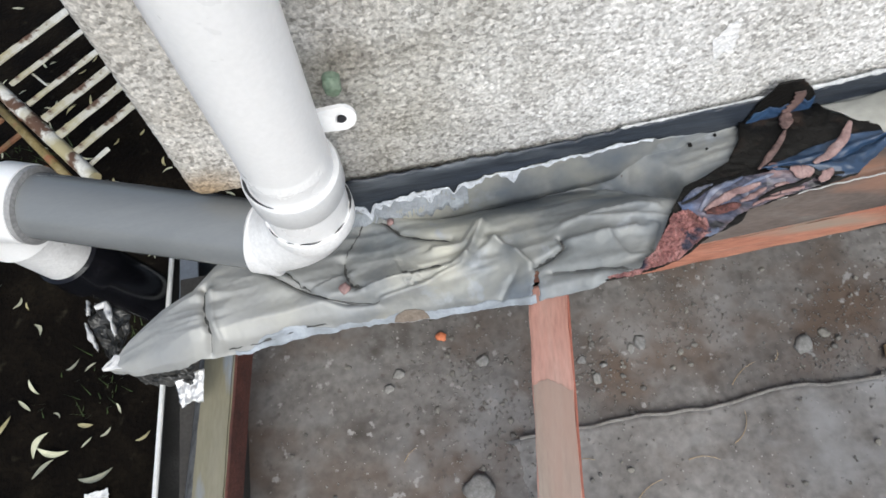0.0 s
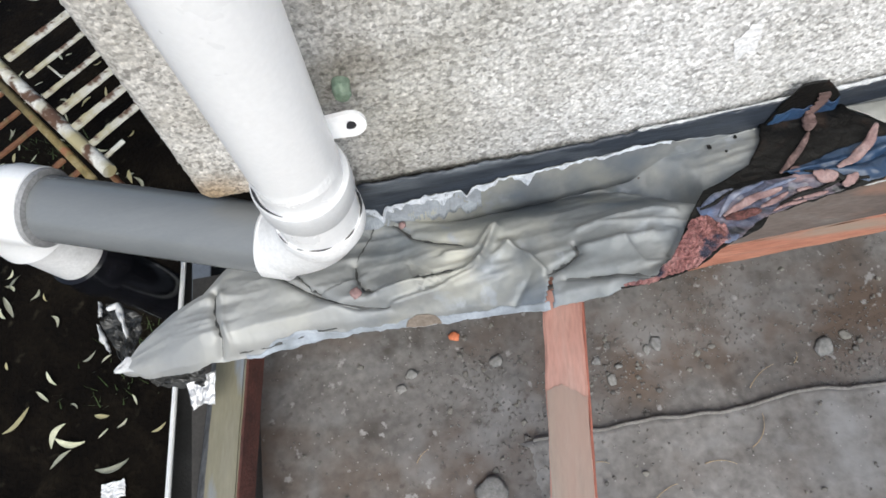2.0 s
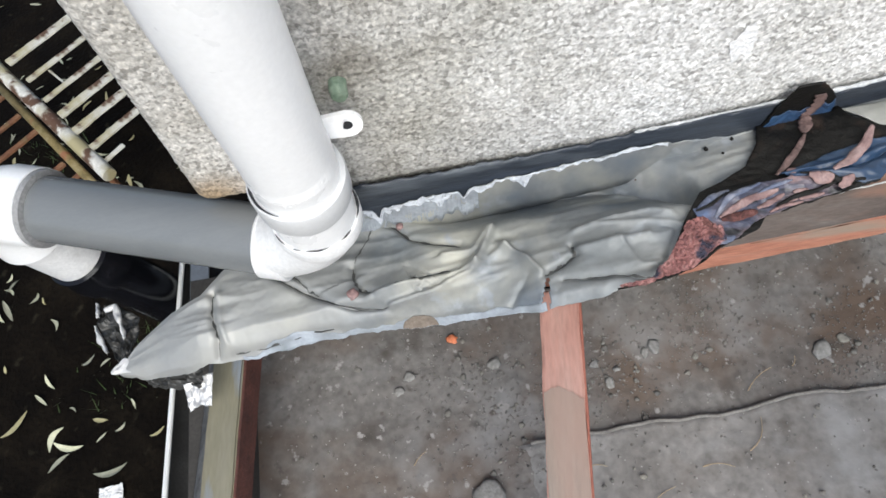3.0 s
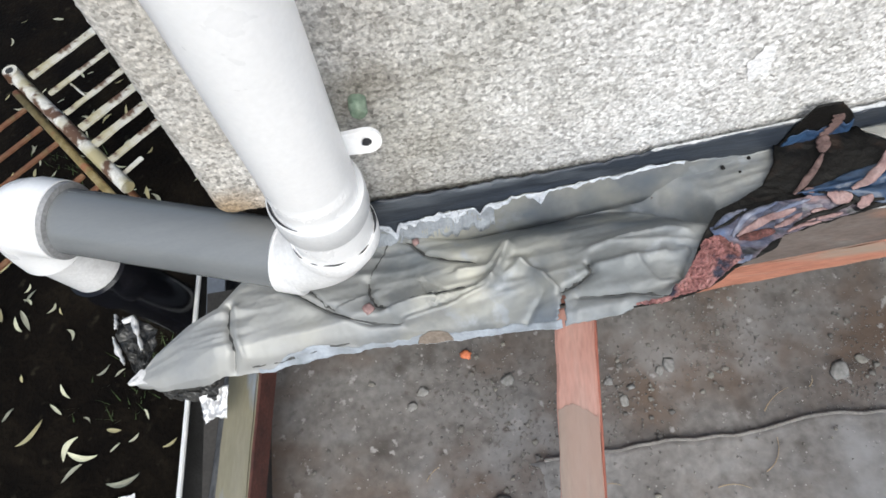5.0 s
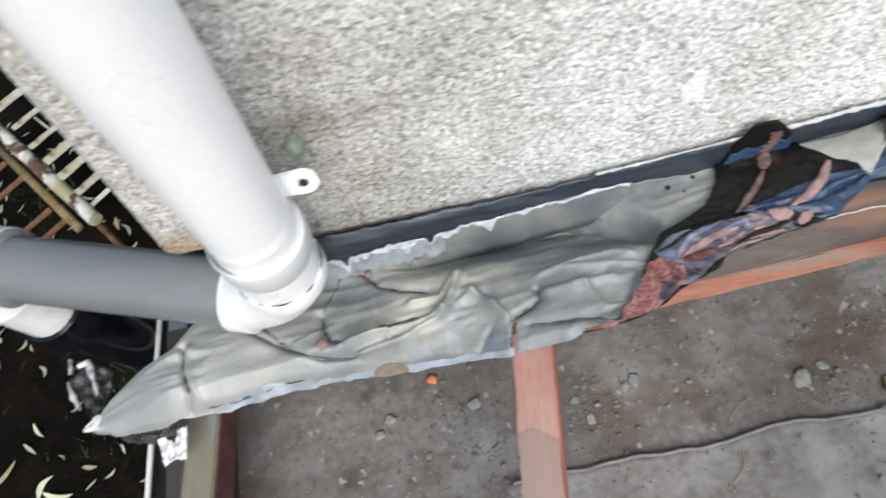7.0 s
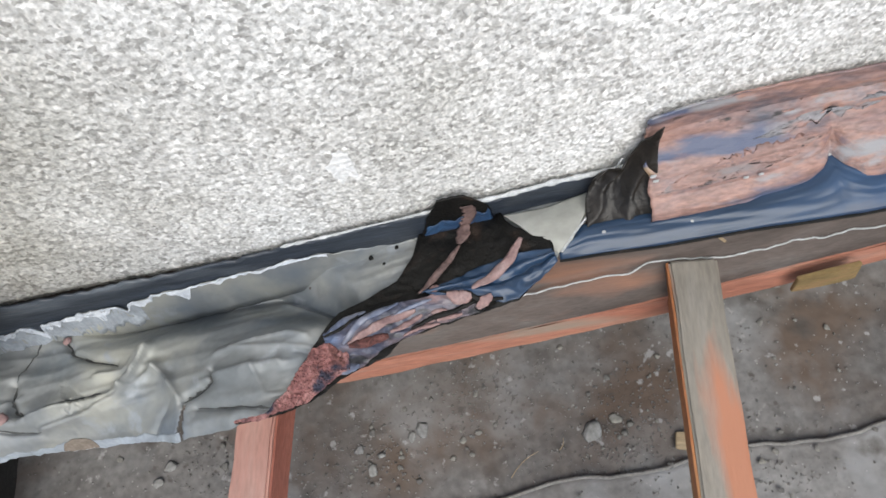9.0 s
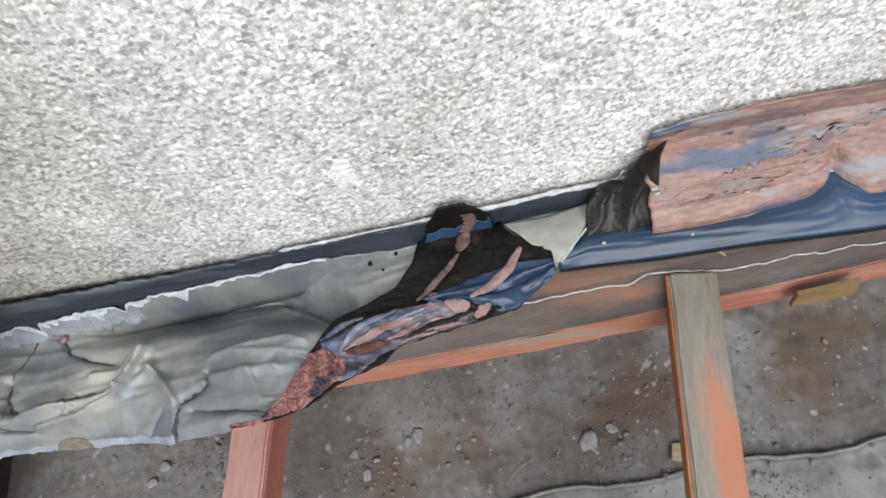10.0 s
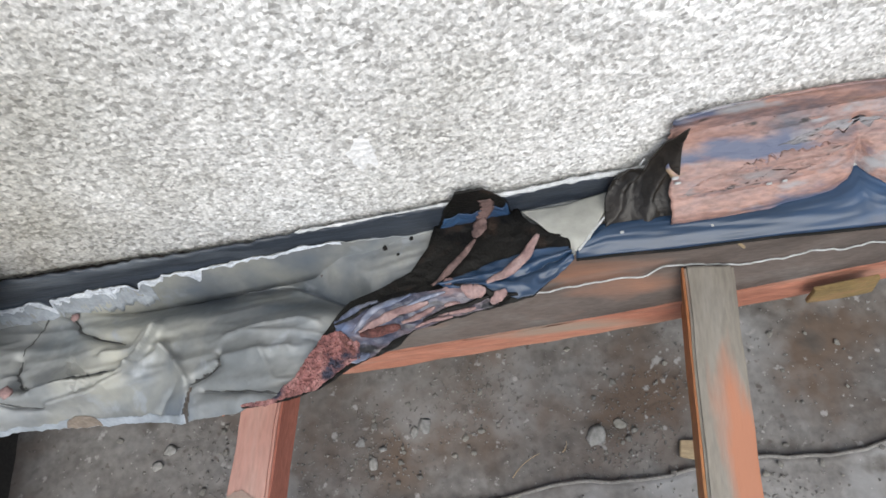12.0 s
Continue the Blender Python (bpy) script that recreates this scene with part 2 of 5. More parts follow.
M_PATCH = shade("peeled_felt", [(0.10, 0.10, 0.12), (0.23, 0.15, 0.14), (0.32, 0.185, 0.15), (0.24, 0.215, 0.225)], 19, 0.5, 0.6, fine=170, fine_mix=0.45,
                stretch=(0.55, 1.5, 1.5), stain=[((0.085, 0.10, 0.16), 15, 0.53, 0.62, 2.0), ((0.27, 0.265, 0.275), 24, 0.57, 0.65, 7.0),
                                                 ((0.30, 0.235, 0.10), 20, 0.66, 0.74, 12.0), ((0.035, 0.03, 0.03), 48, 0.62, 0.68, 9.0)])
M_FILLET = shade("brown_felt_edge", [(0.053, 0.041, 0.035), (0.094, 0.072, 0.062), (0.13, 0.115, 0.106)], 12, 0.75, 0.4, stretch=(0.3, 2, 2), fine_mix=0.25,
                 stain=[((0.24, 0.115, 0.07), 9, 0.54, 0.70, 5.0)])
M_ORANGE = shade("orange_painted_timber", [(0.29, 0.11, 0.072), (0.42, 0.18, 0.12), (0.42, 0.255, 0.195)], 12, 0.65, 0.4, fine=150, stretch=(0.3, 2, 2),
                 stain=[((0.30, 0.25, 0.20), 10, 0.58, 0.72, 2.0)])
M_WORN = shade("worn_timber", [(0.18, 0.158, 0.130), (0.24, 0.215, 0.180), (0.275, 0.255, 0.228)], 8, 0.75, 0.4, fine=130, stretch=(2, 0.35, 2),
               stain=[((0.42, 0.185, 0.11), 6, 0.53, 0.60, 3.4), ((0.22, 0.215, 0.15), 5, 0.52, 0.66, 7.1)], fine_mix=0.22)
M_PINKWOOD = shade("pink_primed_timber", [(0.36, 0.175, 0.14), (0.44, 0.235, 0.19), (0.43, 0.30, 0.255)], 8, 0.7, 0.4, fine=130, stretch=(2, 0.35, 2),
                   stain=[((0.40, 0.27, 0.22), 6, 0.54, 0.68, 2.7)], fine_mix=0.2)
M_BAREWOOD = shade("bare_brown_timber", [(0.20, 0.160, 0.132), (0.255, 0.208, 0.172), (0.29, 0.25, 0.215)], 8, 0.75, 0.3, fine=130, stretch=(2, 0.35, 2),
                   stain=[((0.32, 0.21, 0.17), 6, 0.50, 0.70, 1.3)], fine_mix=0.2)
M_YELLOW = shade("greenish_timber", [(0.15, 0.138, 0.095), (0.185, 0.170, 0.115), (0.215, 0.20, 0.15)], 8, 0.7, 0.3, fine=130, fine_mix=0.15, stretch=(2, 0.35, 2),
                 stain=[((0.20, 0.23, 0.27), 14, 0.64, 0.74, 3.0)])
M_REDSIDE = shade("red_painted_side", [(0.30, 0.10, 0.07), (0.44, 0.17, 0.12)], 14, 0.7, 0.4, stretch=(2, 0.4, 2))
M_ORANGESIDE = shade("orange_painted_side", [(0.34, 0.13, 0.05), (0.50, 0.20, 0.08), (0.36, 0.22, 0.10)], 10, 0.7, 0.4, stretch=(2, 0.4, 2))
M_RUSTSIDE = shade("dark_red_timber", [(0.05, 0.018, 0.014), (0.13, 0.048, 0.036)], 25, 0.8, 0.5)
M_FASCIA = shade("dark_felt_fascia", [(0.03, 0.03, 0.03), (0.10, 0.10, 0.10), (0.16, 0.16, 0.155)], 35, 0.85, 0.6, fine=200)
M_FLOOR = shade("dirty_concrete", [(0.095, 0.085, 0.079), (0.155, 0.146, 0.139), (0.215, 0.208, 0.20)], 5, 0.85, 0.6, fine=70, fine_mix=0.38,
                spots=((0.30, 0.29, 0.27), 60, 0.10),
                stain=[((0.112, 0.080, 0.060), 5, 0.46, 0.62, 4.0), ((0.25, 0.25, 0.25), 6, 0.55, 0.72, 1.0), ((0.07, 0.062, 0.055), 14, 0.58, 0.72, 6.0), ((0.09, 0.078, 0.07), 55, 0.61, 0.70, 8.0),
                       ((0.30, 0.29, 0.28), 48, 0.63, 0.68, 3.0)])
M_FLOOR_PALE = shade("grey_concrete", [(0.14, 0.131, 0.123), (0.205, 0.196, 0.188), (0.28, 0.274, 0.265)], 5, 0.85, 0.6, fine=70, fine_mix=0.38,
                     spots=((0.32, 0.31, 0.30), 60, 0.10), stain=[((0.11, 0.08, 0.06), 5, 0.54, 0.70, 4.0), ((0.27, 0.27, 0.27), 7, 0.56, 0.72, 1.0), ((0.10, 0.09, 0.08), 16, 0.60, 0.72, 6.0)])
M_FLOOR_LIP = shade("worn_sheet_edge", [(0.16, 0.15, 0.14), (0.25, 0.24, 0.225)], 30, 0.9, 0.4)
M_STONE = shade("stone", [(0.13, 0.123, 0.116), (0.225, 0.216, 0.207)], 60, 0.9, 0.3, per_piece=0.35)
M_STONE_PALE = shade("pale_stone", [(0.20, 0.197, 0.19), (0.30, 0.295, 0.29)], 70, 0.9, 0.4, per_piece=0.15)
M_GRIT = shade("grit", [(0.09, 0.083, 0.077), (0.20, 0.19, 0.18), (0.38, 0.37, 0.355)], 180, 0.9, 0.3)
M_ORANGEBIT = shade("orange_chip", [(0.60, 0.16, 0.06), (0.72, 0.26, 0.14)], 60, 0.8, 0.4)
M_CHIP = shade("wood_chip", [(0.30, 0.22, 0.13), (0.42, 0.33, 0.21)], 30, 0.8, 0.4, stretch=(0.3, 2, 2))
M_OFFCUT = shade("stained_offcut", [(0.13, 0.085, 0.035), (0.22, 0.15, 0.06), (0.30, 0.17, 0.09)], 25, 0.8, 0.4, stretch=(0.5, 2, 2))
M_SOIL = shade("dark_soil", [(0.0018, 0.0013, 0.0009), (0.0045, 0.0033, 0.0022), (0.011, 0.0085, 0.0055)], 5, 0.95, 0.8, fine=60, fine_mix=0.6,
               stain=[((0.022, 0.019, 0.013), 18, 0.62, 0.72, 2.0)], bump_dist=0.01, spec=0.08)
M_LEAF = shade("fallen_leaf", [(0.30, 0.30, 0.22), (0.50, 0.50, 0.40)], 20, 0.6, 0.2, per_piece=0.35)
M_LEAF_YELLOW = shade("yellow_leaf", [(0.32, 0.28, 0.15), (0.44, 0.40, 0.24)], 20, 0.6, 0.2, per_piece=0.35)
M_PAPER = shade("white_paper", [(0.72, 0.72, 0.72), (0.80, 0.80, 0.80)], 30, 0.8, 0.2, fine_mix=0.08)
M_GRASS = shade("grass", [(0.02, 0.04, 0.01), (0.05, 0.08, 0.025)], 20, 0.6, 0.1, per_piece=0.3)
M_FOIL = shade("silver_foil", [(0.50, 0.50, 0.50), (0.68, 0.68, 0.67)], 30, 0.48, 0.3, metal=0.6, fine_mix=0.1)
M_HEM = shade("white_foil_hem", [(0.46, 0.46, 0.46), (0.66, 0.66, 0.65)], 40, 0.55, 0.4, fine_mix=0.2, stain=[((0.25, 0.26, 0.28), 40, 0.56, 0.66, 3.0)])
M_FOILBACK = shade("black_foil_back", [(0.012, 0.012, 0.012), (0.06, 0.06, 0.057)], 22, 0.3, 0.3, fine_mix=0.2, spec=0.4)
M_GUTTER_DARK = shade("near_black", [(0.012, 0.012, 0.012), (0.04, 0.04, 0.04)], 14, 0.8, 0.5)
M_GUTTER = shade("grey_gutter", [(0.13, 0.15, 0.18), (0.20, 0.22, 0.25)], 14, 0.45, 0.1, fine_mix=0.15)
M_GUTTER_LIP = shade("white_lip", [(0.72, 0.73, 0.72), (0.84, 0.85, 0.84)], 20, 0.4, 0.1, fine_mix=0.1)
M_PEELWHITE = shade("peeling_white_paint", [(0.50, 0.49, 0.44), (0.66, 0.65, 0.60)], 30, 0.7, 0.4, fine_mix=0.25,
                    stain=[((0.34, 0.30, 0.17), 6, 0.48, 0.62, 6.0), ((0.09, 0.045, 0.025), 12, 0.53, 0.59, 3.0)])
M_OLIVE = shade("yellowed_paint", [(0.08, 0.06, 0.02), (0.17, 0.13, 0.05), (0.24, 0.20, 0.11)], 20, 0.8, 0.5, stain=[((0.20, 0.075, 0.035), 9, 0.54, 0.62, 4.0)])
M_RUST = shade("rusty_iron", [(0.06, 0.026, 0.014), (0.15, 0.062, 0.03), (0.20, 0.11, 0.055)], 25, 0.85, 0.6,
               stain=[((0.16, 0.14, 0.06), 12, 0.55, 0.7, 4.0)])
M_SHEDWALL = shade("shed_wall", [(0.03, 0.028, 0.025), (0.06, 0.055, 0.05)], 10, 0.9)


# ---- mesh helpers ----
def mesh_of(bm, name, smooth=False):
    me = bpy.data.meshes.new(name)
    bm.normal_update()
    bm.to_mesh(me)
    bm.free()
    if smooth:
        me.polygons.foreach_set("use_smooth", [True] * len(me.polygons))
    return me


def part(name, bm, material, parent=None, label="", smooth=False):
    ob = new(name, mesh_of(bm, name, smooth) if isinstance(bm, bmesh.types.BMesh) else bm)
    if not ob.data.materials:
        ob.data.materials.append(material)
    if parent:
        ob.parent = parent
    if label:
        ob["label"] = label
    return ob


def thing(name, label, category, at=(0, 0, 0), group="", kind=""):
    ob = new(name)
    ob.empty_display_size = 0.02
    ob.location = at
    return tagged(ob, label, category, group, kind)


def wob(x, y, z=0.0, s=1.0):
    return noise.noise(Vector((x * s, y * s, z * s)))


def grid_mesh(nu, nv, fn):
    """A sheet of nu by nv cells, fn(u, v) giving the place of each corner, u and v from 0 to 1; None leaves a hole."""
    bm = bmesh.new()
    vs = [[None] * (nv + 1) for _ in range(nu + 1)]
    for i in range(nu + 1):
        for j in range(nv + 1):
            p = fn(i / nu, j / nv)
            vs[i][j] = bm.verts.new(p) if p is not None else None
    for i in range(nu):
        for j in range(nv):
            q = (vs[i][j], vs[i][j + 1], vs[i + 1][j + 1], vs[i + 1][j])
            if None not in q:
                bm.faces.new(q)
    bmesh.ops.recalc_face_normals(bm, faces=bm.faces)
    return bm


def thick(ob, t, offset=0.0):
    s = ob.modifiers.new("thickness", "SOLIDIFY")
    s.thickness, s.offset = t, offset
    return ob


def box(w, d, h, cell=0.0, rough=0.0, bevel=0.003, seed=0.0):
    """A board about the origin with worn, slightly wavy edges."""
    bm = bmesh.new()
    bmesh.ops.create_cube(bm, size=1.0)
    bmesh.ops.scale(bm, vec=(w, d, h), verts=bm.verts)
    if cell:
        for axis, length in ((0, w), (1, d)):
            cuts = int(length / cell)
            if cuts > 1:
                edges = [e for e in bm.edges if abs((e.verts[0].co - e.verts[1].co)[axis]) > length * 0.9]
                bmesh.ops.subdivide_edges(bm, edges=edges, cuts=cuts)
    if bevel:
        sharp = [e for e in bm.edges if len(e.link_faces) == 2 and e.calc_face_angle(0) > 1.0]
        bmesh.ops.bevel(bm, geom=sharp, offset=bevel, segments=2, affect="EDGES")
    if rough:
        for v in bm.verts:
            v.co += Vector((wob(v.co.x, v.co.y, v.co.z + seed, 23), wob(v.co.y, v.co.z, v.co.x + seed, 23), wob(v.co.z, v.co.x, v.co.y + seed, 23))) * rough
    return bm


def tube(path, radius, seg=32, caps=True, inner=0.0):
    """A round bar or pipe along a list of places; radius a number or one for each place."""
    bm = bmesh.new()
    path = [Vector(p) for p in path]
    rings = []
    for i, p in enumerate(path):
        way = (path[min(i + 1, len(path) - 1)] - path[max(i - 1, 0)]).normalized()
        side = way.cross(Vector((0.3, 0.2, 0.93)) if abs(way.z) < 0.85 else Vector((0, 1, 0))).normalized()
        other = way.cross(side)
        r = radius[i] if isinstance(radius, (list, tuple)) else radius
        rings.append([bm.verts.new(p + r * (math.cos(a) * side + math.sin(a) * other)) for a in (2 * math.pi * k / seg for k in range(seg))])
    for a, b in zip(rings, rings[1:]):
        for k in range(seg):
            bm.faces.new((a[k], a[(k + 1) % seg], b[(k + 1) % seg], b[k]))
    if caps:
        bm.faces.new(rings[0][::-1])
        bm.faces.new(rings[-1])
    bm.normal_update()
    for e in bm.edges:
        e.smooth = len(e.link_faces) < 2 or e.calc_face_angle(0) < 0.6
    bmesh.ops.recalc_face_normals(bm, faces=bm.faces)
    return bm


def bend(a, corner, b, n=12):
    """Places along a smooth quarter bend from a to b that is pulled towards corner."""
    a, corner, b = Vector(a), Vector(corner), Vector(b)
    return [a * (1 - t) ** 2 + corner * 2 * t * (1 - t) + b * t * t for t in (i / n for i in range(n + 1))]


def pebble(r, seed, flat=0.6):
    bm = bmesh.new()
    bmesh.ops.create_icosphere(bm, subdivisions=2 if r > 0.0068 else 1, radius=r)
    for v in bm.verts:
        v.co *= 1 + 0.55 * wob(v.co.x / r + seed, v.co.y / r + seed * 2, v.co.z / r, 1.3)
        v.co.z *= flat
    return bm


def lerp_table(table, x):
    if x <= table[0][0]:
        return table[0][1]
    for (x0, y0), (x1, y1) in zip(table, table[1:]):
        if x <= x1:
            return y0 + (y1 - y0) * (x - x0) / (x1 - x0)
    return table[-1][1]


def along(points, t):
    """The place at the share t of the length of a line of points."""
    pts = [Vector(p) for p in points]
    lens = [(b - a).length for a, b in zip(pts, pts[1:])]
    want = t * sum(lens)
    for a, b, l in zip(pts, pts[1:], lens):
        if want <= l:
            return a.lerp(b, want / l if l else 0)
        want -= l
    return pts[-1]


def ease(a, b, v):
    t = min(1, max(0, (v - a) / (b - a)))
    return t * t * (3 - 2 * t)


def frame_top(x):
    """Height of the roof frame's upper face, which falls to the eaves."""
    return 1.475 + 0.15 * (x - 0.38)


# how far the front of the covered ledge falls (or, below nought, rises) along its length
FRONT_FALL = [(-0.12, 0.035), (0.05, 0.035), (0.2, 0.055), (0.29, 0.02), (0.35, -0.010), (0.43, -0.028), (0.5, -0.030), (0.56, -0.020), (0.65, 0.004), (0.75, 0.010), (0.85, 0.03)]


def drape(x, y):
    """Height of the covered ledge along the wall."""
    z = 1.605 + 0.14 * (x - 0.2) - 0.010 * ease(-0.08, 0, y) - (fall * ease(-0.11, -0.165, y) if (fall := lerp_table(FRONT_FALL, x)) > 0 else fall * ease(-0.055, -0.118, y))
    if x < -0.08:
        z -= 0.55 * (-0.08 - x) ** 1.15
    return z


# ---- the house wall: roughcast, and the recessed plinth under it ----
def build_wall():
    x0, x1, z0, z1 = -0.03, 1.75, 1.664, 2.35
    step = 0.0023
    nx, nz = int((x1 - x0) / step), int((z1 - z0) / step)
    xs, zs = np.linspace(x0, x1, nx + 1), np.linspace(z0, z1, nz + 1)
    X, Z = np.meshgrid(xs, zs, indexing="ij")
    rng = np.random.default_rng(3)
    H = np.zeros_like(X)
    for cell, height in ((0.0056, 0.0020), (0.0040, 0.0012)):
        gx, gz = int((x1 - x0) / cell) + 3, int((z1 - z0) / cell) + 3
        jx, jz, jr = rng.random((gx, gz)), rng.random((gx, gz)), 0.35 + 0.65 * rng.random((gx, gz))
        ci, cj = ((X - x0) / cell).astype(int) + 1, ((Z - z0) / cell).astype(int) + 1
        best = np.zeros_like(X)
        for di in (-1, 0, 1):
            for dj in (-1, 0, 1):
                a, b = np.clip(ci + di, 0, gx - 1), np.clip(cj + dj, 0, gz - 1)
                dx = (X - x0) / cell + 1 - (a + jx[a, b])
                dz = (Z - z0) / cell + 1 - (b + jz[a, b])
                best = np.maximum(best, jr[a, b] * np.sqrt(np.clip(1 - (dx * dx + dz * dz) / 0.55, 0, 1)))
        H += height * best
    Y = 0.002 - H + 0.003 * np.sin(X * 9 + Z * 5) * np.sin(Z * 7 - X * 4)
    edge = np.clip((X - x0) / 0.02, 0, 1)
    Y += 0.016 * (1 - np.sqrt(1 - (1 - edge) ** 2))
    low = np.clip((Z - z0) / 0.012, 0, 1)
    Y += 0.004 * (1 - low)
    lift = np.clip((0.10 - X) / 0.05, 0, 1)
    Z = Z + lift * 0.030 * np.clip(1 - (Z - z0) / 0.12, 0, 1)
    X = X + (1 - edge) * (H * 1.5 - 0.004)
    verts = np.stack([X, Y, Z], -1).reshape(-1, 3)
    idx = np.arange((nx + 1) * (nz + 1)).reshape(nx + 1, nz + 1)
    faces = np.stack([idx[:-1, :-1], idx[1:, :-1], idx[1:, 1:], idx[:-1, 1:]], -1).reshape(-1, 4)
    me = bpy.data.meshes.new("wall_north")
    me.from_pydata(verts.tolist(), [], faces.tolist())
    me.polygons.foreach_set("use_smooth", [True] * len(me.polygons))
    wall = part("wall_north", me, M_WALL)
    tagged(wall, "pale grey roughcast house wall with small stone grains", "wall", kind="structure")
    core = box(3.2, 3.0, 2.4, bevel=0)
    bmesh.ops.translate(core, vec=(-0.022 + 1.6, 1.52, 1.70 + 1.2), verts=core.verts)
    part("wall_core", core, M_WALL, wall)
    upper = box(3.2, 0.02, 1.7, bevel=0)
    bmesh.ops.translate(upper, vec=(-0.03 + 1.6, 0.012, 2.35 + 0.85), verts=upper.verts)
    part("upper_render", upper, M_WALL, wall)
    side = box(1.46, 0.02, 0.676, bevel=0)
    bmesh.ops.translate(side, vec=(1.75 + 0.73, 0.012, 2.008), verts=side.verts)
    part("side_render", side, M_WALL, wall)
    plinth = box(3.1, 2.9, 1.70, bevel=0)
    bmesh.ops.translate(plinth, vec=(0.06 + 1.55, 1.52, 0.85), verts=plinth.verts)
    pl = part("wall_plinth", plinth, M_PLINTH)
    tagged(pl, "dark recessed plinth under the roughcast", "wall", kind="structure")


build_wall()


def build_dab():
    def f(u, v):
        a = 2 * math.pi * u
        r = (0.015 + 0.008 * wob(math.cos(a), math.sin(a), 0, 1.7) + 0.004 * wob(math.cos(a), math.sin(a), 4, 5)) * v
        return (0.587 + r * math.cos(a), -0.0042 - 0.001 * wob(r * 60, a, 0, 3), 1.818 + 1.5 * r * math.sin(a))
    tagged(part("paint_dab", grid_mesh(30, 8, f), M_DAB, smooth=True), "white paint dab smeared on the roughcast", "paint dab")


M_DAB = shade("white_dab", [(0.80, 0.80, 0.80), (0.88, 0.88, 0.88)], 60, 0.8, 0.8, fine=200)
build_dab()


# ---- ground below, and the floor under the open roof frame ----
def build_ground():
    def f(u, v):
        x, y = -4.0 + 8 * u, -2.0 + 7 * v
        return (x, y, 0.02 * wob(x, y, 0, 3) + 0.008 * wob(x, y, 3, 14))
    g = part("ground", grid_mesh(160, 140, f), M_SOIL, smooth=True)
    tagged(g, "dark damp bare soil with fallen leaves", "ground", kind="structure")
    far = bmesh.new()
    for ring in ((((-300, -300), (300, -300), (300, -2), (-300, -2))), ((-300, 5), (300, 5), (300, 300), (-300, 300)),
                 ((-300, -2), (-4, -2), (-4, 5), (-300, 5)), ((4, -2), (300, -2), (300, 5), (4, 5))):
        far.faces.new([far.verts.new((x, y, 0)) for x, y in ring])
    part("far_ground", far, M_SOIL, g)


def build_floor():
    def f(u, v):
        x, y = -0.16 + 2.4 * u, -1.6 + 1.62 * v
        return (x, y, 1.203 + 0.004 * wob(x, y, 0, 6) + 0.0022 * wob(x, y, 5, 40) + 0.0012 * wob(x, y, 9, 110))
    fl = thick(part("floor", grid_mesh(420, 280, f), M_FLOOR, smooth=True), 0.05, -1.0)
    tagged(fl, "dirty dark grey concrete floor strewn with grit", "floor", kind="structure")

    def lap(u, v):
        x = -0.10 + 2.3 * u
        y = -0.247 - 0.012 * u - 0.012 * wob(x, 1, 0, 7) - 0.004 * wob(x, 2, 0, 25) - 1.3 * v * (1 if v else 0)
        return (x, y, 1.199 + 0.010 * ease(0.30, 0.37, x) + 0.003 * wob(x, y, 0, 6) + 0.003 * (1 - ease(0, 0.01, v)) + 0.002 * wob(x, y, 5, 40))
    sheet = thick(part("floor_sheet", grid_mesh(220, 120, lap), M_FLOOR_PALE, smooth=True), 0.006, -1.0)
    tagged(sheet, "grey weathered sheet with a curled edge on the floor", "floor sheet")

    def lip(i):
        u = i / 120
        x = 0.335 + 1.85 * u
        return (x, -0.247 - 0.012 * (x + 0.1) / 2.3 - 0.012 * wob(x, 1, 0, 7) - 0.004 * wob(x, 2, 0, 25), 1.2115 + 0.003 * wob(x, 0, 0, 6))
    part("curled_edge", tube([lip(i) for i in range(121)], 0.0030, 8), M_FLOOR_LIP, sheet, smooth=True)


build_ground()
build_floor()
# unseen wall, added up to the eaves timber to keep light off the floor
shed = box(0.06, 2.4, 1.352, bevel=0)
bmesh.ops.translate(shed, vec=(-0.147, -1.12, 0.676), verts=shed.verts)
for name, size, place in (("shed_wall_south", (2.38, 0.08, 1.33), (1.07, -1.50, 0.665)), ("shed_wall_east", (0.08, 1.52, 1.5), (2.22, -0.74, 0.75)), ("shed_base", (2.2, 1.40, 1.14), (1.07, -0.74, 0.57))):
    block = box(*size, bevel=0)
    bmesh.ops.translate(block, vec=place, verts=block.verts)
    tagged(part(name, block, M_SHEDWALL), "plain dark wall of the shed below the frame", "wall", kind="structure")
tagged(part("shed_wall", shed, M_SHEDWALL), "added dark shed wall under the eaves", "wall", kind="structure")


# ---- the timber roof frame ----
TILT_Y = -math.atan(0.15)


def timber(name, y_near, y_far, x_near, x_far, w, h, material, label, group="roof timbers", lift=0.0):
    a, b = Vector((x_near, y_near, 0)), Vector((x_far, y_far, 0))
    length = (b - a).length
    ob = thing(name, label, "timber", group=group)
    m = (a + b) / 2
    m.z = frame_top((x_near * 0.85 + x_far * 0.15)) - h / 2 + lift
    turn = math.atan2(-(b - a).x, (b - a).y)
    ob.matrix_basis = Matrix.Translation(m) @ Matrix.Rotation(TILT_Y, 4, "Y") @ Matrix.Rotation(turn + math.pi, 4, "Z")
    part("beam", box(w, length, h, 0.02, 0.0016, 0.003, x_near), material, ob)
    return ob, length


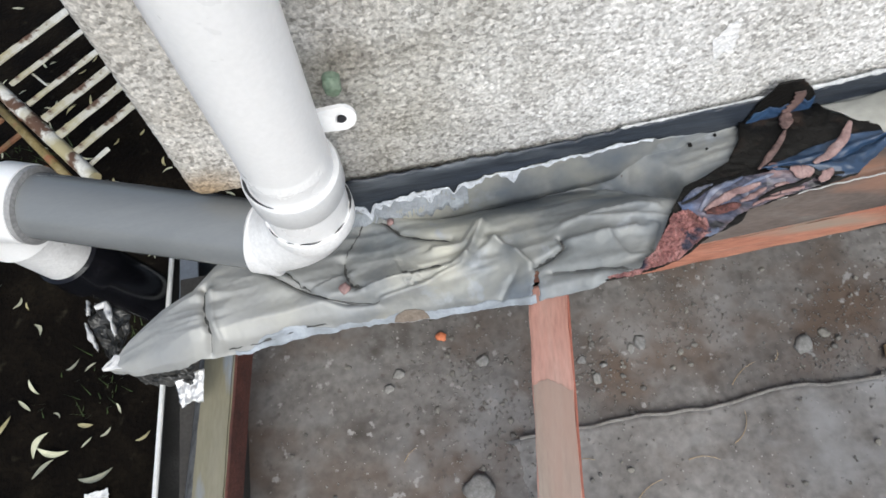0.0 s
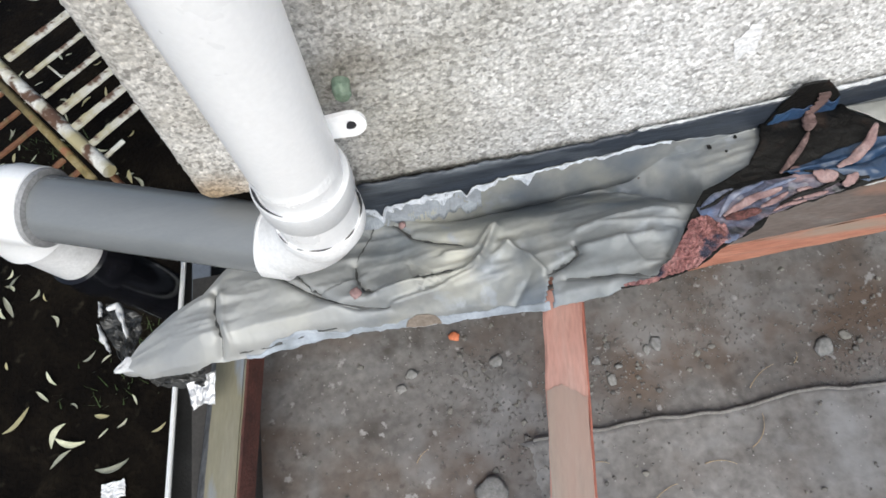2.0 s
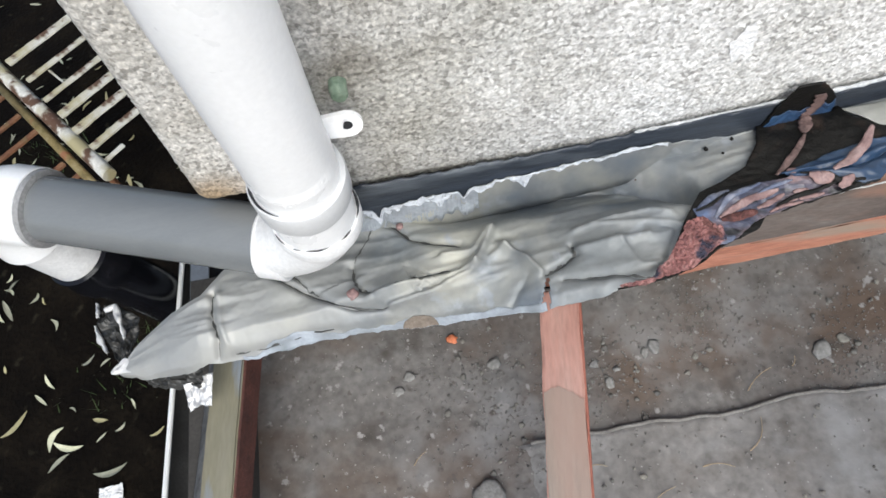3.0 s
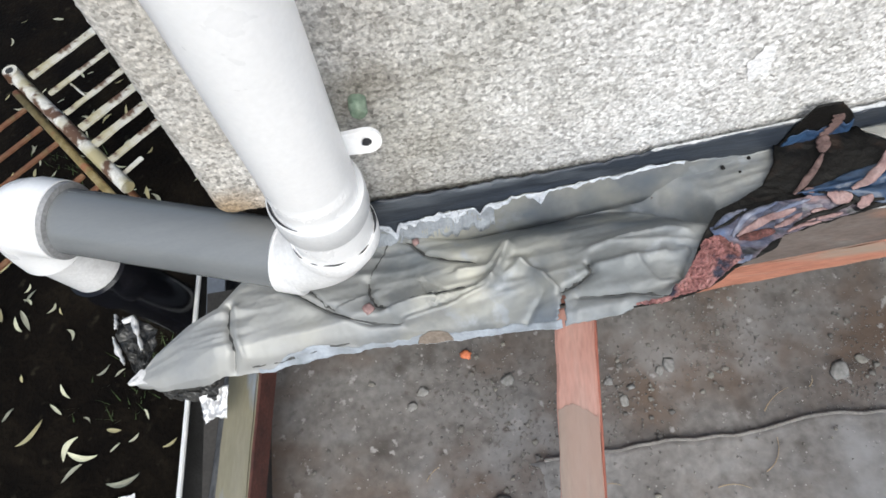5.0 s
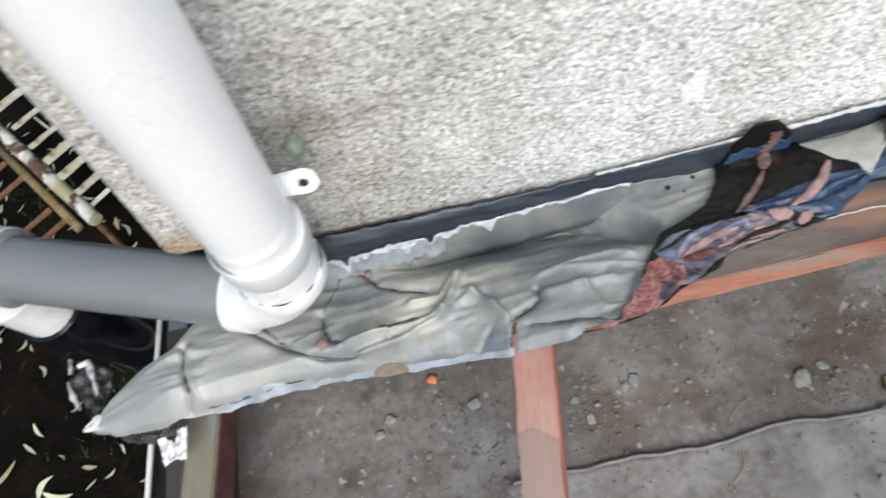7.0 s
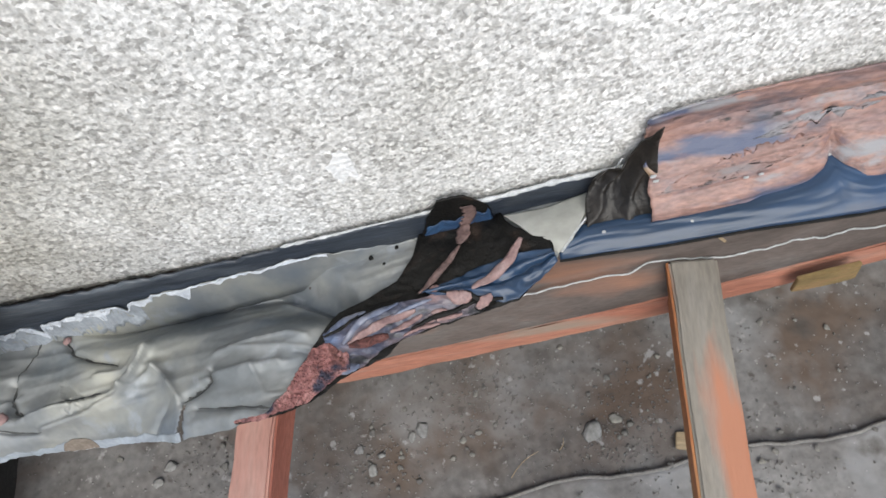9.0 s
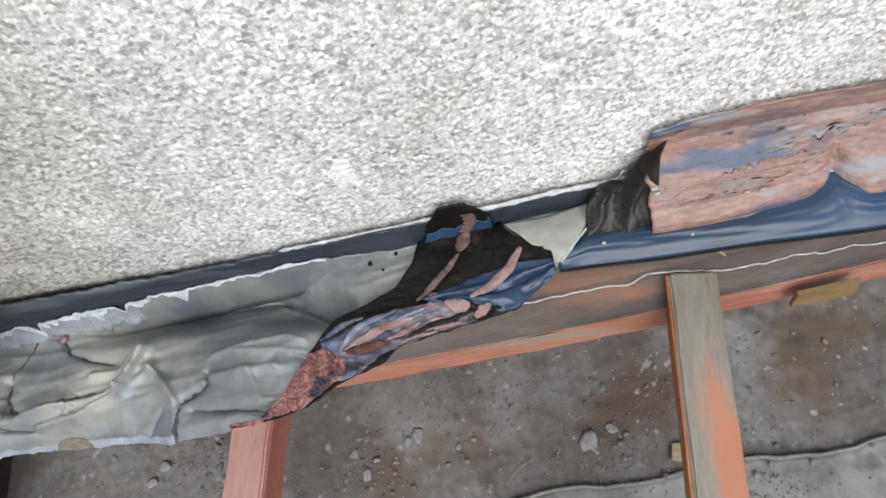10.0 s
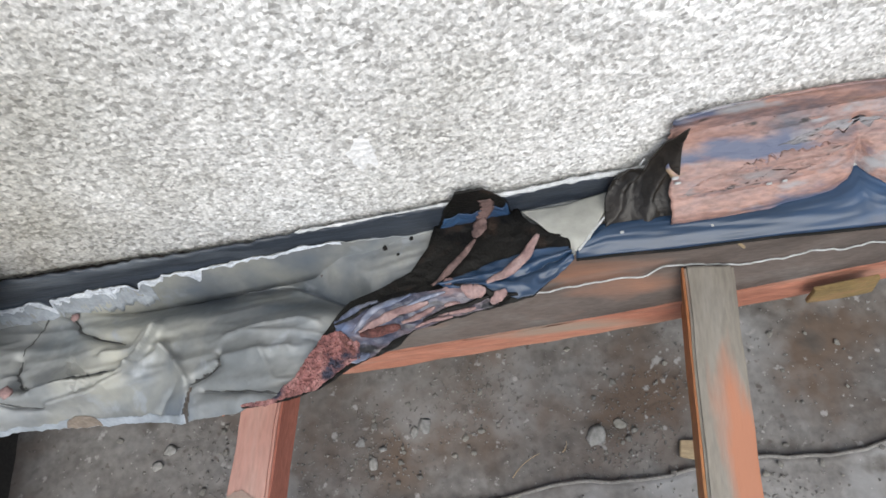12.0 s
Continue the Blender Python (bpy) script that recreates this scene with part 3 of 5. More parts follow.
ja, ja_len = timber("roof_joist", -0.105, -1.5, 0.398, 0.147, 0.053, 0.056, M_PINKWOOD, "pink-primed timber roof joist with bare worn stretches")
jb, jb_len = timber("roof_joist", -0.077, -1.5, 0.966, 0.692, 0.055, 0.058, M_WORN, "worn grey-brown timber roof joist with orange paint patches", lift=0.021)
part("painted_face", box(0.003, ja_len, 0.052, 0.02, 0.001, 0.001), M_REDSIDE, ja, "red-painted side").location = (0.0275, 0, -0.002)
part("painted_face", box(0.003, jb_len, 0.054, 0.02, 0.001, 0.001), M_ORANGESIDE, jb, "orange-brown painted side").location = (-0.0285, 0, -0.002)


def bare_top(u, v):
    y = ja_len * (v - 0.5) - 0.132 * v + (0.014 * wob(u * 1.5, 0, 0, 1.0) + 0.008 * wob(u * 3, 5, 0, 2.0) - 0.01) * ease(0.9, 1.0, v)
    x = -0.0255 + 0.051 * u
    return (x + 0.002 * wob(y, 1, 0, 30) * (1 if u in (0.0, 1.0) else 0), y, 0.0292 + 0.0004 * wob(x, y, 0, 60))


part("worn_stretch", grid_mesh(24, 180, bare_top), M_BAREWOOD, ja, "bare brownish worn stretch", smooth=True)
edge, edge_len = timber("eaves_timber", -0.02, -1.5, -0.082, -0.25, 0.050, 0.05, M_YELLOW, "greenish-yellow weathered timber along the eaves")
part("red_face", box(0.004, edge_len, 0.05, 0.02, 0.001, 0.001), M_RUSTSIDE, edge, "dark red painted side").location = (0.0268, 0, -0.001)


def board_top(x, y):
    """Height of the felted board between the ledger's front and the wall flashing."""
    low = frame_top(x) + 0.004
    return low - 0.003 + 0.021 * ease(-0.10, -0.06, y) + (drape(x, -0.02) - 0.022 - low - 0.018) * ease(-0.06, -0.025, y)


FELT_FRONT = [(0.66, -0.070), (0.70, -0.067), (0.79, -0.065), (0.86, -0.067), (0.89, -0.070), (0.91, -0.064), (0.94, -0.067), (1.0, -0.078), (1.09, -0.080), (1.17, -0.085), (1.6, -0.095)]


def build_ledger():
    led = thing("ledger_beam", "orange-painted timber ledger fixed along the house wall", "timber", (0, 0, 0))

    def front(u, v):
        x = -0.10 + 1.7 * u
        fy = -0.064 - (0.031 + 0.03 * (min(x, 0.9) - 0.6)) * ease(0.36, 0.52, x)
        cs = [(fy, -0.002), (fy, -0.060), (-0.006, -0.060), (-0.006, -0.002)]
        i = min(3, int(v * 4))
        f = v * 4 - i
        p, q = cs[i], cs[(i + 1) % 4]
        y, z = p[0] + (q[0] - p[0]) * f, p[1] + (q[1] - p[1]) * f
        return (x, y + 0.0015 * wob(x, v * 9, 0, 20), frame_top(x) + z + 0.0015 * wob(x, v * 9, 4, 20))
    part("beam", grid_mesh(160, 24, front), M_ORANGE, led)

    def fillet(u, v):
        x = 0.50 + 1.08 * u
        y = -0.010 - (0.084 + 0.03 * (min(x, 0.9) - 0.6)) * v
        return (x, y + 0.001 * wob(x, v, 0, 30), board_top(x, y) + 0.002 * wob(x, v * 3, 0, 14))
    part("sloped_board", grid_mesh(160, 20, fillet), M_FILLET, led, "brown weathered sloping board", smooth=True)


build_ledger()


def build_felt_edge():
    def f(u, v):
        x = 0.66 + 0.88 * u
        y0 = lerp_table(FELT_FRONT, x) + 0.003 * wob(x, 3, 0, 30) + 0.0015 * wob(x, 6, 0, 90)
        y = -0.03 + (y0 + 0.03) * v
        return (x, y, board_top(x, y) + 0.005 + 0.002 * ease(0.9, 1.0, v))
    ob = part("felt_strip", grid_mesh(140, 10, f), M_FILLET, smooth=True)
    thick(ob, 0.002)
    tagged(ob, "thin brown roofing felt strip with a pale wavy edge", "roofing felt")
    part("pale_edge", tube([Vector(f(i / 140, 1.0)) + Vector((0, -0.001, 0.001)) for i in range(141)], 0.0011, 6), M_SEALANT, ob)


build_felt_edge()
block = box(0.075, 0.006, 0.040, 0.008, 0.003, 0.001)
ob = part("timber_offcut", block, M_OFFCUT)
ob.matrix_basis = Matrix.Translation((1.118, -0.121, frame_top(1.118) - 0.018)) @ Matrix.Rotation(TILT_Y, 4, "Y")
tagged(ob, "thin yellow-brown timber offcut against the ledger", "timber offcut")


# ---- eaves: felt fascia and gutter ----
def build_eaves():
    def f(u, v):
        y = 0.06 - 1.5 * u
        x = -0.108 + 0.118 * (y + 0.1) - 0.034 * v
        return (x, y, frame_top(-0.1) - 0.004 - 0.03 * v * v + 0.003 * wob(x, y, 0, 25))
    ob = thick(part("eaves_felt", grid_mesh(140, 10, f), M_FASCIA, smooth=True), 0.004, -1)
    tagged(ob, "dark crumbling felt strip along the eaves", "roofing felt")
    gut = thing("gutter", "grey plastic rain gutter with a white front lip", "gutter")

    def channel(u, v):
        y = 0.20 - 1.75 * u
        a = math.pi * (0.02 + 0.96 * v)
        return (-0.186 + 0.106 * (y - 0.1) * 0.5 - 0.045 * math.cos(a), y, 1.262 - 0.05 * math.sin(a))
    thick(part("channel", grid_mesh(60, 16, channel), M_GUTTER_DARK, gut, "near-black channel", smooth=True), 0.003)
    part("lip", tube([(-0.2315 + 0.053 * (y - 0.1), y, 1.264) for y in np.linspace(0.2, -1.55, 40)], 0.0046, 10), M_GUTTER_LIP, gut, "white front lip", smooth=True)
    cover = box(0.034, 0.20, 0.004, 0.02, 0.0006, 0.001)
    part("gutter_cover", cover, M_GUTTER, gut, "blue-grey cover strip").location = (-0.196, 0.105, 1.262)
    part("lip_clip", box(0.012, 0.02, 0.014, bevel=0.002), M_GUTTER_LIP, gut).location = (-0.2265, 0.19, 1.264)


build_eaves()


# ---- the drainpipe ----
def build_pipe():
    d = thing("drainpipe", "white plastic drainpipe with grey branch and black lower pipe", "drainpipe", (0.110, -0.066, 1.6))
    o = Vector((-0.110, 0.066, -1.6))

    def piece(name, path, r, mat, label="", seg=48):
        return part(name, tube([Vector(p) + o for p in path], r, seg), mat, d, label, smooth=False)
    ax, ay = 0.110, -0.066

    def axis(z):
        return (0.112 + 0.02 * (z - 1.76), -0.066 - 0.12 * (z - 1.76), z)
    for ob in (piece("upright_pipe", [axis(1.76), axis(3.6)], 0.0435, M_WHITE, "glossy white pipe"),
               piece("socket", [axis(z) for z in (1.776, 1.780, 1.784, 1.814, 1.818)], [0.0458, 0.0492, 0.0505, 0.0505, 0.0492], M_COLLAR, "greyish white pipe socket")):
        ob.data.polygons.foreach_set("use_smooth", [len(p.vertices) == 4 for p in ob.data.polygons])
    for ob in (piece("sleeve", [axis(1.70), axis(1.79)], 0.0462, M_WHITE, "white pipe sleeve"),
               piece("elbow_rim", [axis(z) for z in (1.704, 1.707, 1.725, 1.728)], [0.0480, 0.0508, 0.0508, 0.0490], M_WHITE_DULL, "scuffed white elbow rim")):
        ob.data.polygons.foreach_set("use_smooth", [len(p.vertices) == 4 for p in ob.data.polygons])
    g0, g1 = Vector((0.052, -0.044, 1.646)), Vector((-0.252, 0.066, 1.643))
    way = (g1 - g0).normalized()
    el = bend(axis(1.712), (ax - 0.012, ay + 0.005, 1.676), g0 + way * 0.005, 14)
    rad = [0.0484 - 0.0032 * k / 14 for k in range(15)]
    for ob in (piece("elbow", el, rad, M_WHITE_DULL, "scuffed white elbow"),
               piece("elbow_socket", [g0 - way * 0.016, g0 - way * 0.014, g0 + way * 0.017, g0 + way * 0.019], [0.0445, 0.0472, 0.0472, 0.0445], M_WHITE_DULL),
               piece("branch_pipe", [g0, g1], 0.0434, M_GREY, "dark grey plastic pipe"),
               piece("seal_ring", [g1 - way * 0.006, g1 - way * 0.005, g1 + way * 0.003, g1 + way * 0.004], [0.045, 0.0515, 0.0515, 0.045], M_RING, "grey rubber seal"),
               piece("far_socket", [g1 + way * 0.002, g1 + way * 0.004, g1 + way * 0.040], [0.047, 0.053, 0.053], M_WHITE),
               ):
        ob.data.polygons.foreach_set("use_smooth", [len(p.vertices) == 4 for p in ob.data.polygons])
    c = g1 + way * 0.085
    fe = piece("far_elbow", bend(g1 + way * 0.035, c, c + Vector((0.004, 0.0, -0.09)), 14), 0.0515, M_WHITE, "white elbow")
    top = c + Vector((0.004, 0, -0.085))
    down = (Vector((-0.262, 0.13, 1.15)) - top).normalized()
    wp = piece("lower_bend", [top, top + down * 0.10], 0.0455, M_WHITE_DULL, "white short pipe with dirt specks")
    b0 = top + down * 0.095
    cp = piece("black_socket", [b0, b0 + down * 0.003, b0 + down * 0.035, b0 + down * 0.04, b0 + down * 0.062, b0 + down * 0.066],
               [0.046, 0.052, 0.052, 0.054, 0.054, 0.046], M_BLACK, "shiny black pipe socket")
    bp = piece("black_pipe", [b0 + down * 0.03, b0 + down * 1.29], 0.0455, M_BLACK, "shiny black pipe")
    for ob in (fe, wp, cp, bp):
        ob.data.polygons.foreach_set("use_smooth", [len(p.vertices) == 4 for p in ob.data.polygons])
    # thin dark arc that paints in the shaded gap round the pipe
    gap = [(axis(1.8175)[0] + 0.0468 * math.cos(a), axis(1.8175)[1] + 0.0468 * math.sin(a), 1.8175) for a in np.linspace(1.9, 4.3, 33)]
    part("socket_gap", tube([Vector(p) + o for p in gap], [0.0003 + 0.0015 * math.sin(math.pi * k / 32) for k in range(33)], 8), M_SEAL, d, "dark line painted for the gap inside the socket rim")
    # sealant smeared round the foot of the upright
    for lo_a, hi_a, fat in ((-2.75, -2.35, 0.0007), (-2.15, -1.95, 0.0006), (-1.85, -1.30, 0.0011), (-1.0, -0.65, 0.0009), (-0.35, 0.75, 0.0022)):
        ring = [(axis(1.7285)[0] + 0.0485 * math.cos(a), axis(1.7285)[1] + 0.0485 * math.sin(a), 1.7285 + 0.0014 * wob(a, 0, 0, 5)) for a in np.linspace(lo_a, hi_a, 20)]
        part("sealant", tube([Vector(p) + o for p in ring], [0.0002 + fat * math.sin(math.pi * i / 19) * (0.5 + abs(wob(i, 3 + lo_a, 0, 0.8))) for i in range(20)], 8), M_SEAL, d, "black sealant smear")
    # the clip with one lug
    clip = part("pipe_clip", tube([(0, 0, z + 0.255) for z in (-0.013, -0.012, 0.012, 0.013)], [0.0434, 0.0440, 0.0440, 0.0434], 48), M_WHITE, d, "white pipe clip")
    clip.location = (0.004, -0.0114, 0)
    bm = bmesh.new()
    outline = []
    for k in range(17):
        a = -math.pi / 2 + math.pi * k / 16
        outline.append((0.066 + 0.015 * math.cos(a), 0.015 * math.sin(a)))
    outline += [(0.036, 0.013), (0.036, -0.013)]
    hole = [(0.066 + 0.0055 * math.cos(a), 0.0055 * math.sin(a)) for a in (2 * math.pi * k / 19 - math.pi / 2 for k in range(19))]
    for y in (0.0, 0.005):
        ov = [bm.verts.new((x, y, z)) for x, z in outline]
        hv = [bm.verts.new((x, y, z)) for x, z in hole]
        for i in range(19):
            bm.faces.new((ov[i], ov[(i + 1) % 19], hv[(i + 1) % 19], hv[i]))
    bm.verts.ensure_lookup_table()
    for i in range(19):
        j = (i + 1) % 19
        bm.faces.new((bm.verts[i], bm.verts[j], bm.verts[38 + j], bm.verts[38 + i]))
        bm.faces.new((bm.verts[19 + i], bm.verts[19 + j], bm.verts[57 + j], bm.verts[57 + i]))
    bmesh.ops.recalc_face_normals(bm, faces=bm.faces)
    lug = part("lug", bm, M_WHITE, clip, "white lug with a screw hole")
    lug.location = (-0.006, 0.024, 0.257)
    lug.rotation_euler = (radians(-8), 0, 0)
    # dark cylinder added behind the lug so its hole reads as shaded
    part("screw", tube([(0.066, 0.0005, 0), (0.066, 0.012, 0)], 0.0056, 16), M_SEAL, clip, "dark fill painted as the shade in the hole").matrix_basis = lug.matrix_basis.copy()
    plug = part("wall_plug", tube([(0, 0.02, 0), (0, -0.006, 0), (0.001, -0.013, -0.002), (0.001, -0.015, -0.002)], [0.009, 0.0092, 0.0084, 0.006], 20), M_PLUG)
    plug.location = (0.169, -0.003, 1.857)
    tagged(plug, "weathered green plastic plug stub in the roughcast", "wall plug")


build_pipe()


# ---- the flashing along the wall ----
STRIP_TOP = [(-0.02, 1.676), (0.15, 1.684), (0.27, 1.686), (0.38, 1.688), (0.51, 1.698), (0.63, 1.709), (0.72, 1.713), (0.88, 1.728), (0.92, 1.73)]


def build_strip():
    def f(u, v):
        x = 0.045 + 0.86 * u
        top = lerp_table(STRIP_TOP, x) + 0.0048 * wob(x, 0, 0, 70) + 0.002 * wob(x, 6, 0, 190) + 0.003 * wob(x, 3, 0, 17)
        z = top + (drape(x, 0) - 0.02 - top) * v
        return (x, -0.0095 - 0.003 * v + 0.002 * wob(x, z, 0, 20), z)
    ob = thick(part("bitumen_strip", grid_mesh(260, 14, f), M_STRIP, smooth=True), 0.003)
    tagged(ob, "dark navy bitumen flashing strip along the foot of the wall", "flashing")

    def bead(i):
        x = 0.49 + 0.40 * i / 80
        return (x, -0.0105, lerp_table(STRIP_TOP, x) + 0.003 + 0.002 * wob(x, 3, 0, 17))
    part("sealant_bead", tube([bead(i) for i in range(81)], [0.0008 + 0.0034 * abs(wob(i, 0, 0, 0.35)) + (0.0012 if i > 40 else 0) for i in range(81)], 8), M_SEALANT, ob, "pale sealant bead", smooth=True)


build_strip()

UPPER = [(-0.215, -0.112), (-0.183, -0.090), (-0.123, -0.068), (-0.077, -0.060), (-0.047, -0.028), (-0.01, -0.004), (0.02, -0.004), (0.9, -0.004)]
LOWER = [(-0.214, -0.119), (-0.179, -0.135), (-0.104, -0.146), (-0.06, -0.145), (-0.008, -0.148), (0.068, -0.145), (0.141, -0.146), (0.213, -0.152), (0.283, -0.164), (0.345, -0.185),
         (0.412, -0.190), (0.481, -0.181), (0.53, -0.150), (0.60, -0.115), (0.70, -0.085), (0.787, -0.082), (0.82, -0.058), (0.85, -0.012)]
# folds of the sheet: height, half width, and the line they follow
RIDGES = [(0.011, 0.011, ((0.149, -0.113), (0.196, -0.110), (0.245, -0.114), (0.281, -0.108))),
    (0.016, 0.011, ((0.309, -0.066), (0.290, -0.097), (0.280, -0.110))),
    (0.01, 0.012, ((0.167, -0.130), (0.225, -0.126), (0.279, -0.114), (0.318, -0.094))),
    (0.012, 0.012, ((0.318, -0.093), (0.337, -0.116), (0.353, -0.143))),
    (0.006, 0.012, ((-0.049, -0.066), (-0.048, -0.102), (-0.042, -0.133))),
    (0.009, 0.01, ((0.243, -0.086), (0.280, -0.089), (0.303, -0.066))),
    (0.008, 0.009, ((0.467, -0.038), (0.511, -0.070), (0.551, -0.101)))]
RIDGES_EAST = [(0.006, 0.007, ((0.398, -0.103), (0.446, -0.100), (0.486, -0.102), (0.506, -0.112))),
    (0.004, 0.006, ((0.419, -0.103), (0.481, -0.117), (0.534, -0.136))),
    (0.008, 0.014, ((0.395, -0.128), (0.443, -0.131), (0.474, -0.134))),
    (0.005, 0.014, ((0.443, -0.131), (0.456, -0.166), (0.483, -0.176)))]
CREASES = [(-0.01, 0.0035, ((0.017, -0.052), (0.059, -0.087), (0.101, -0.115), (0.125, -0.123), (0.166, -0.131))),
    (-0.006, 0.0035, ((0.048, -0.060), (0.070, -0.090), (0.081, -0.098))),
    (-0.012, 0.005, ((0.127, -0.068), (0.128, -0.088), (0.135, -0.104), (0.149, -0.111))),
    (-0.007, 0.004, ((0.153, -0.110), (0.203, -0.106), (0.260, -0.108))),
    (-0.008, 0.004, ((-0.037, -0.141), (0.009, -0.142), (0.059, -0.137), (0.102, -0.139))),
    (-0.012, 0.004, ((-0.061, -0.061), (-0.062, -0.091), (-0.054, -0.122), (-0.061, -0.139))),
    (-0.004, 0.004, ((0.338, -0.139), (0.314, -0.166))),
    (-0.005, 0.004, ((0.250, -0.121), (0.283, -0.112), (0.313, -0.098)))]
CREASES_EAST = [(-0.012, 0.004, ((0.157, -0.012), (0.169, -0.012), (0.190, -0.025), (0.204, -0.047), (0.235, -0.065), (0.266, -0.077))),
    (-0.008, 0.006, ((0.455, -0.019), (0.501, -0.050), (0.533, -0.076), (0.556, -0.106))),
    (-0.014, 0.004, ((0.392, -0.121), (0.393, -0.134), (0.379, -0.140), (0.356, -0.146))),
    (-0.007, 0.005, ((0.487, -0.164), (0.505, -0.137))),
    (-0.009, 0.0045, ((0.374, -0.159), (0.415, -0.169), (0.458, -0.179), (0.481, -0.182))),
    (-0.004, 0.004, ((0.493, -0.127), (0.531, -0.142)))]
TROUGHS = [(-0.008, 0.028, ((0.161, -0.040), (0.19, -0.070), (0.15, -0.08)))]
# the hollow behind the front roll: its bottom line, and the line where the roll begins
HOLLOW_LOW = [(0.20, -0.012), (0.42, -0.014), (0.489, -0.035), (0.534, -0.069), (0.563, -0.100)]
HOLLOW_FRONT = [(0.20, -0.064), (0.254, -0.062), (0.305, -0.062), (0.375, -0.070), (0.439, -0.086), (0.50, -0.104), (0.533, -0.118), (0.563, -0.137)]


def hollow(x, y):
    low, front = lerp_table(HOLLOW_LOW, x), lerp_table(HOLLOW_FRONT, x)
    k = 1 - ease(low, front, y) if y < low else 1 - 0.8 * ease(low, min(low + 0.05, 0.0), y)
    return -0.042 * k * ease(0.18, 0.30, x) * (1 - ease(0.56, 0.61, x)) * (1 + 0.25 * wob(x, y, 2, 9))


def fold_height(x, y):
    h = hollow(x, y)
    for group, soft_top in ((RIDGES, False), (RIDGES_EAST, False), (CREASES, False), (CREASES_EAST, False), (TROUGHS, True)):
        for amp, wd, line in group:
            best, side = 9.0, 1.0
            for (ax, ay), (bx, by) in zip(line, line[1:]):
                dx, dy = bx - ax, by - ay
                t = min(1, max(0, ((x - ax) * dx + (y - ay) * dy) / (dx * dx + dy * dy)))
                d = math.hypot(x - ax - t * dx, y - ay - t * dy)
                if d < best:
                    best = d
                    side = 1.0 if (x - ax) * dy - (y - ay) * dx > 0 else 0.6
            if best < 5 * wd:
                k = math.exp(-(best / (wd * (1.8 if side == 1.0 else 0.75))) ** 2) if soft_top else math.exp(-1.6 * best / (wd * side * 0.85)) if amp > 0 else math.exp(-(best / wd) ** 1.3)
                h += (0.95 if amp < 0 and not soft_top else 1.2) * amp * k * (0.85 + (0.25 * wob(x, y, 2, 9) if soft_top else 0.5 * wob(x, y, amp * 900, 30)))
    h += 0.0017 * (1 - 3 * abs(wob(x * 0.30 + y * 0.6, y * 1.1 - x * 0.1, 0, 30))) + 0.0008 * (1 - 3 * abs(wob(x * 0.25 - y * 0.4, y * 1.5, 7, 45))) + 0.0005 * wob(x, y, 3, 150)
    return h


def membrane_place(x, v):
    up, lo = lerp_table(UPPER, x), lerp_table(LOWER, x) + 0.0025 * wob(x, 0, 0, 45) + 0.0012 * wob(x, 5, 0, 140)
    y = up + (lo - up) * v
    fade = ease(0.0, 0.12, v)
    z = drape(x, y) + fold_height(x, y) * fade + 0.004
    z -= 0.012 * ease(0.93, 1.0, v) * (0.6 + 0.6 * wob(x, 2, 0, 20))
    return Vector((x, y, z))


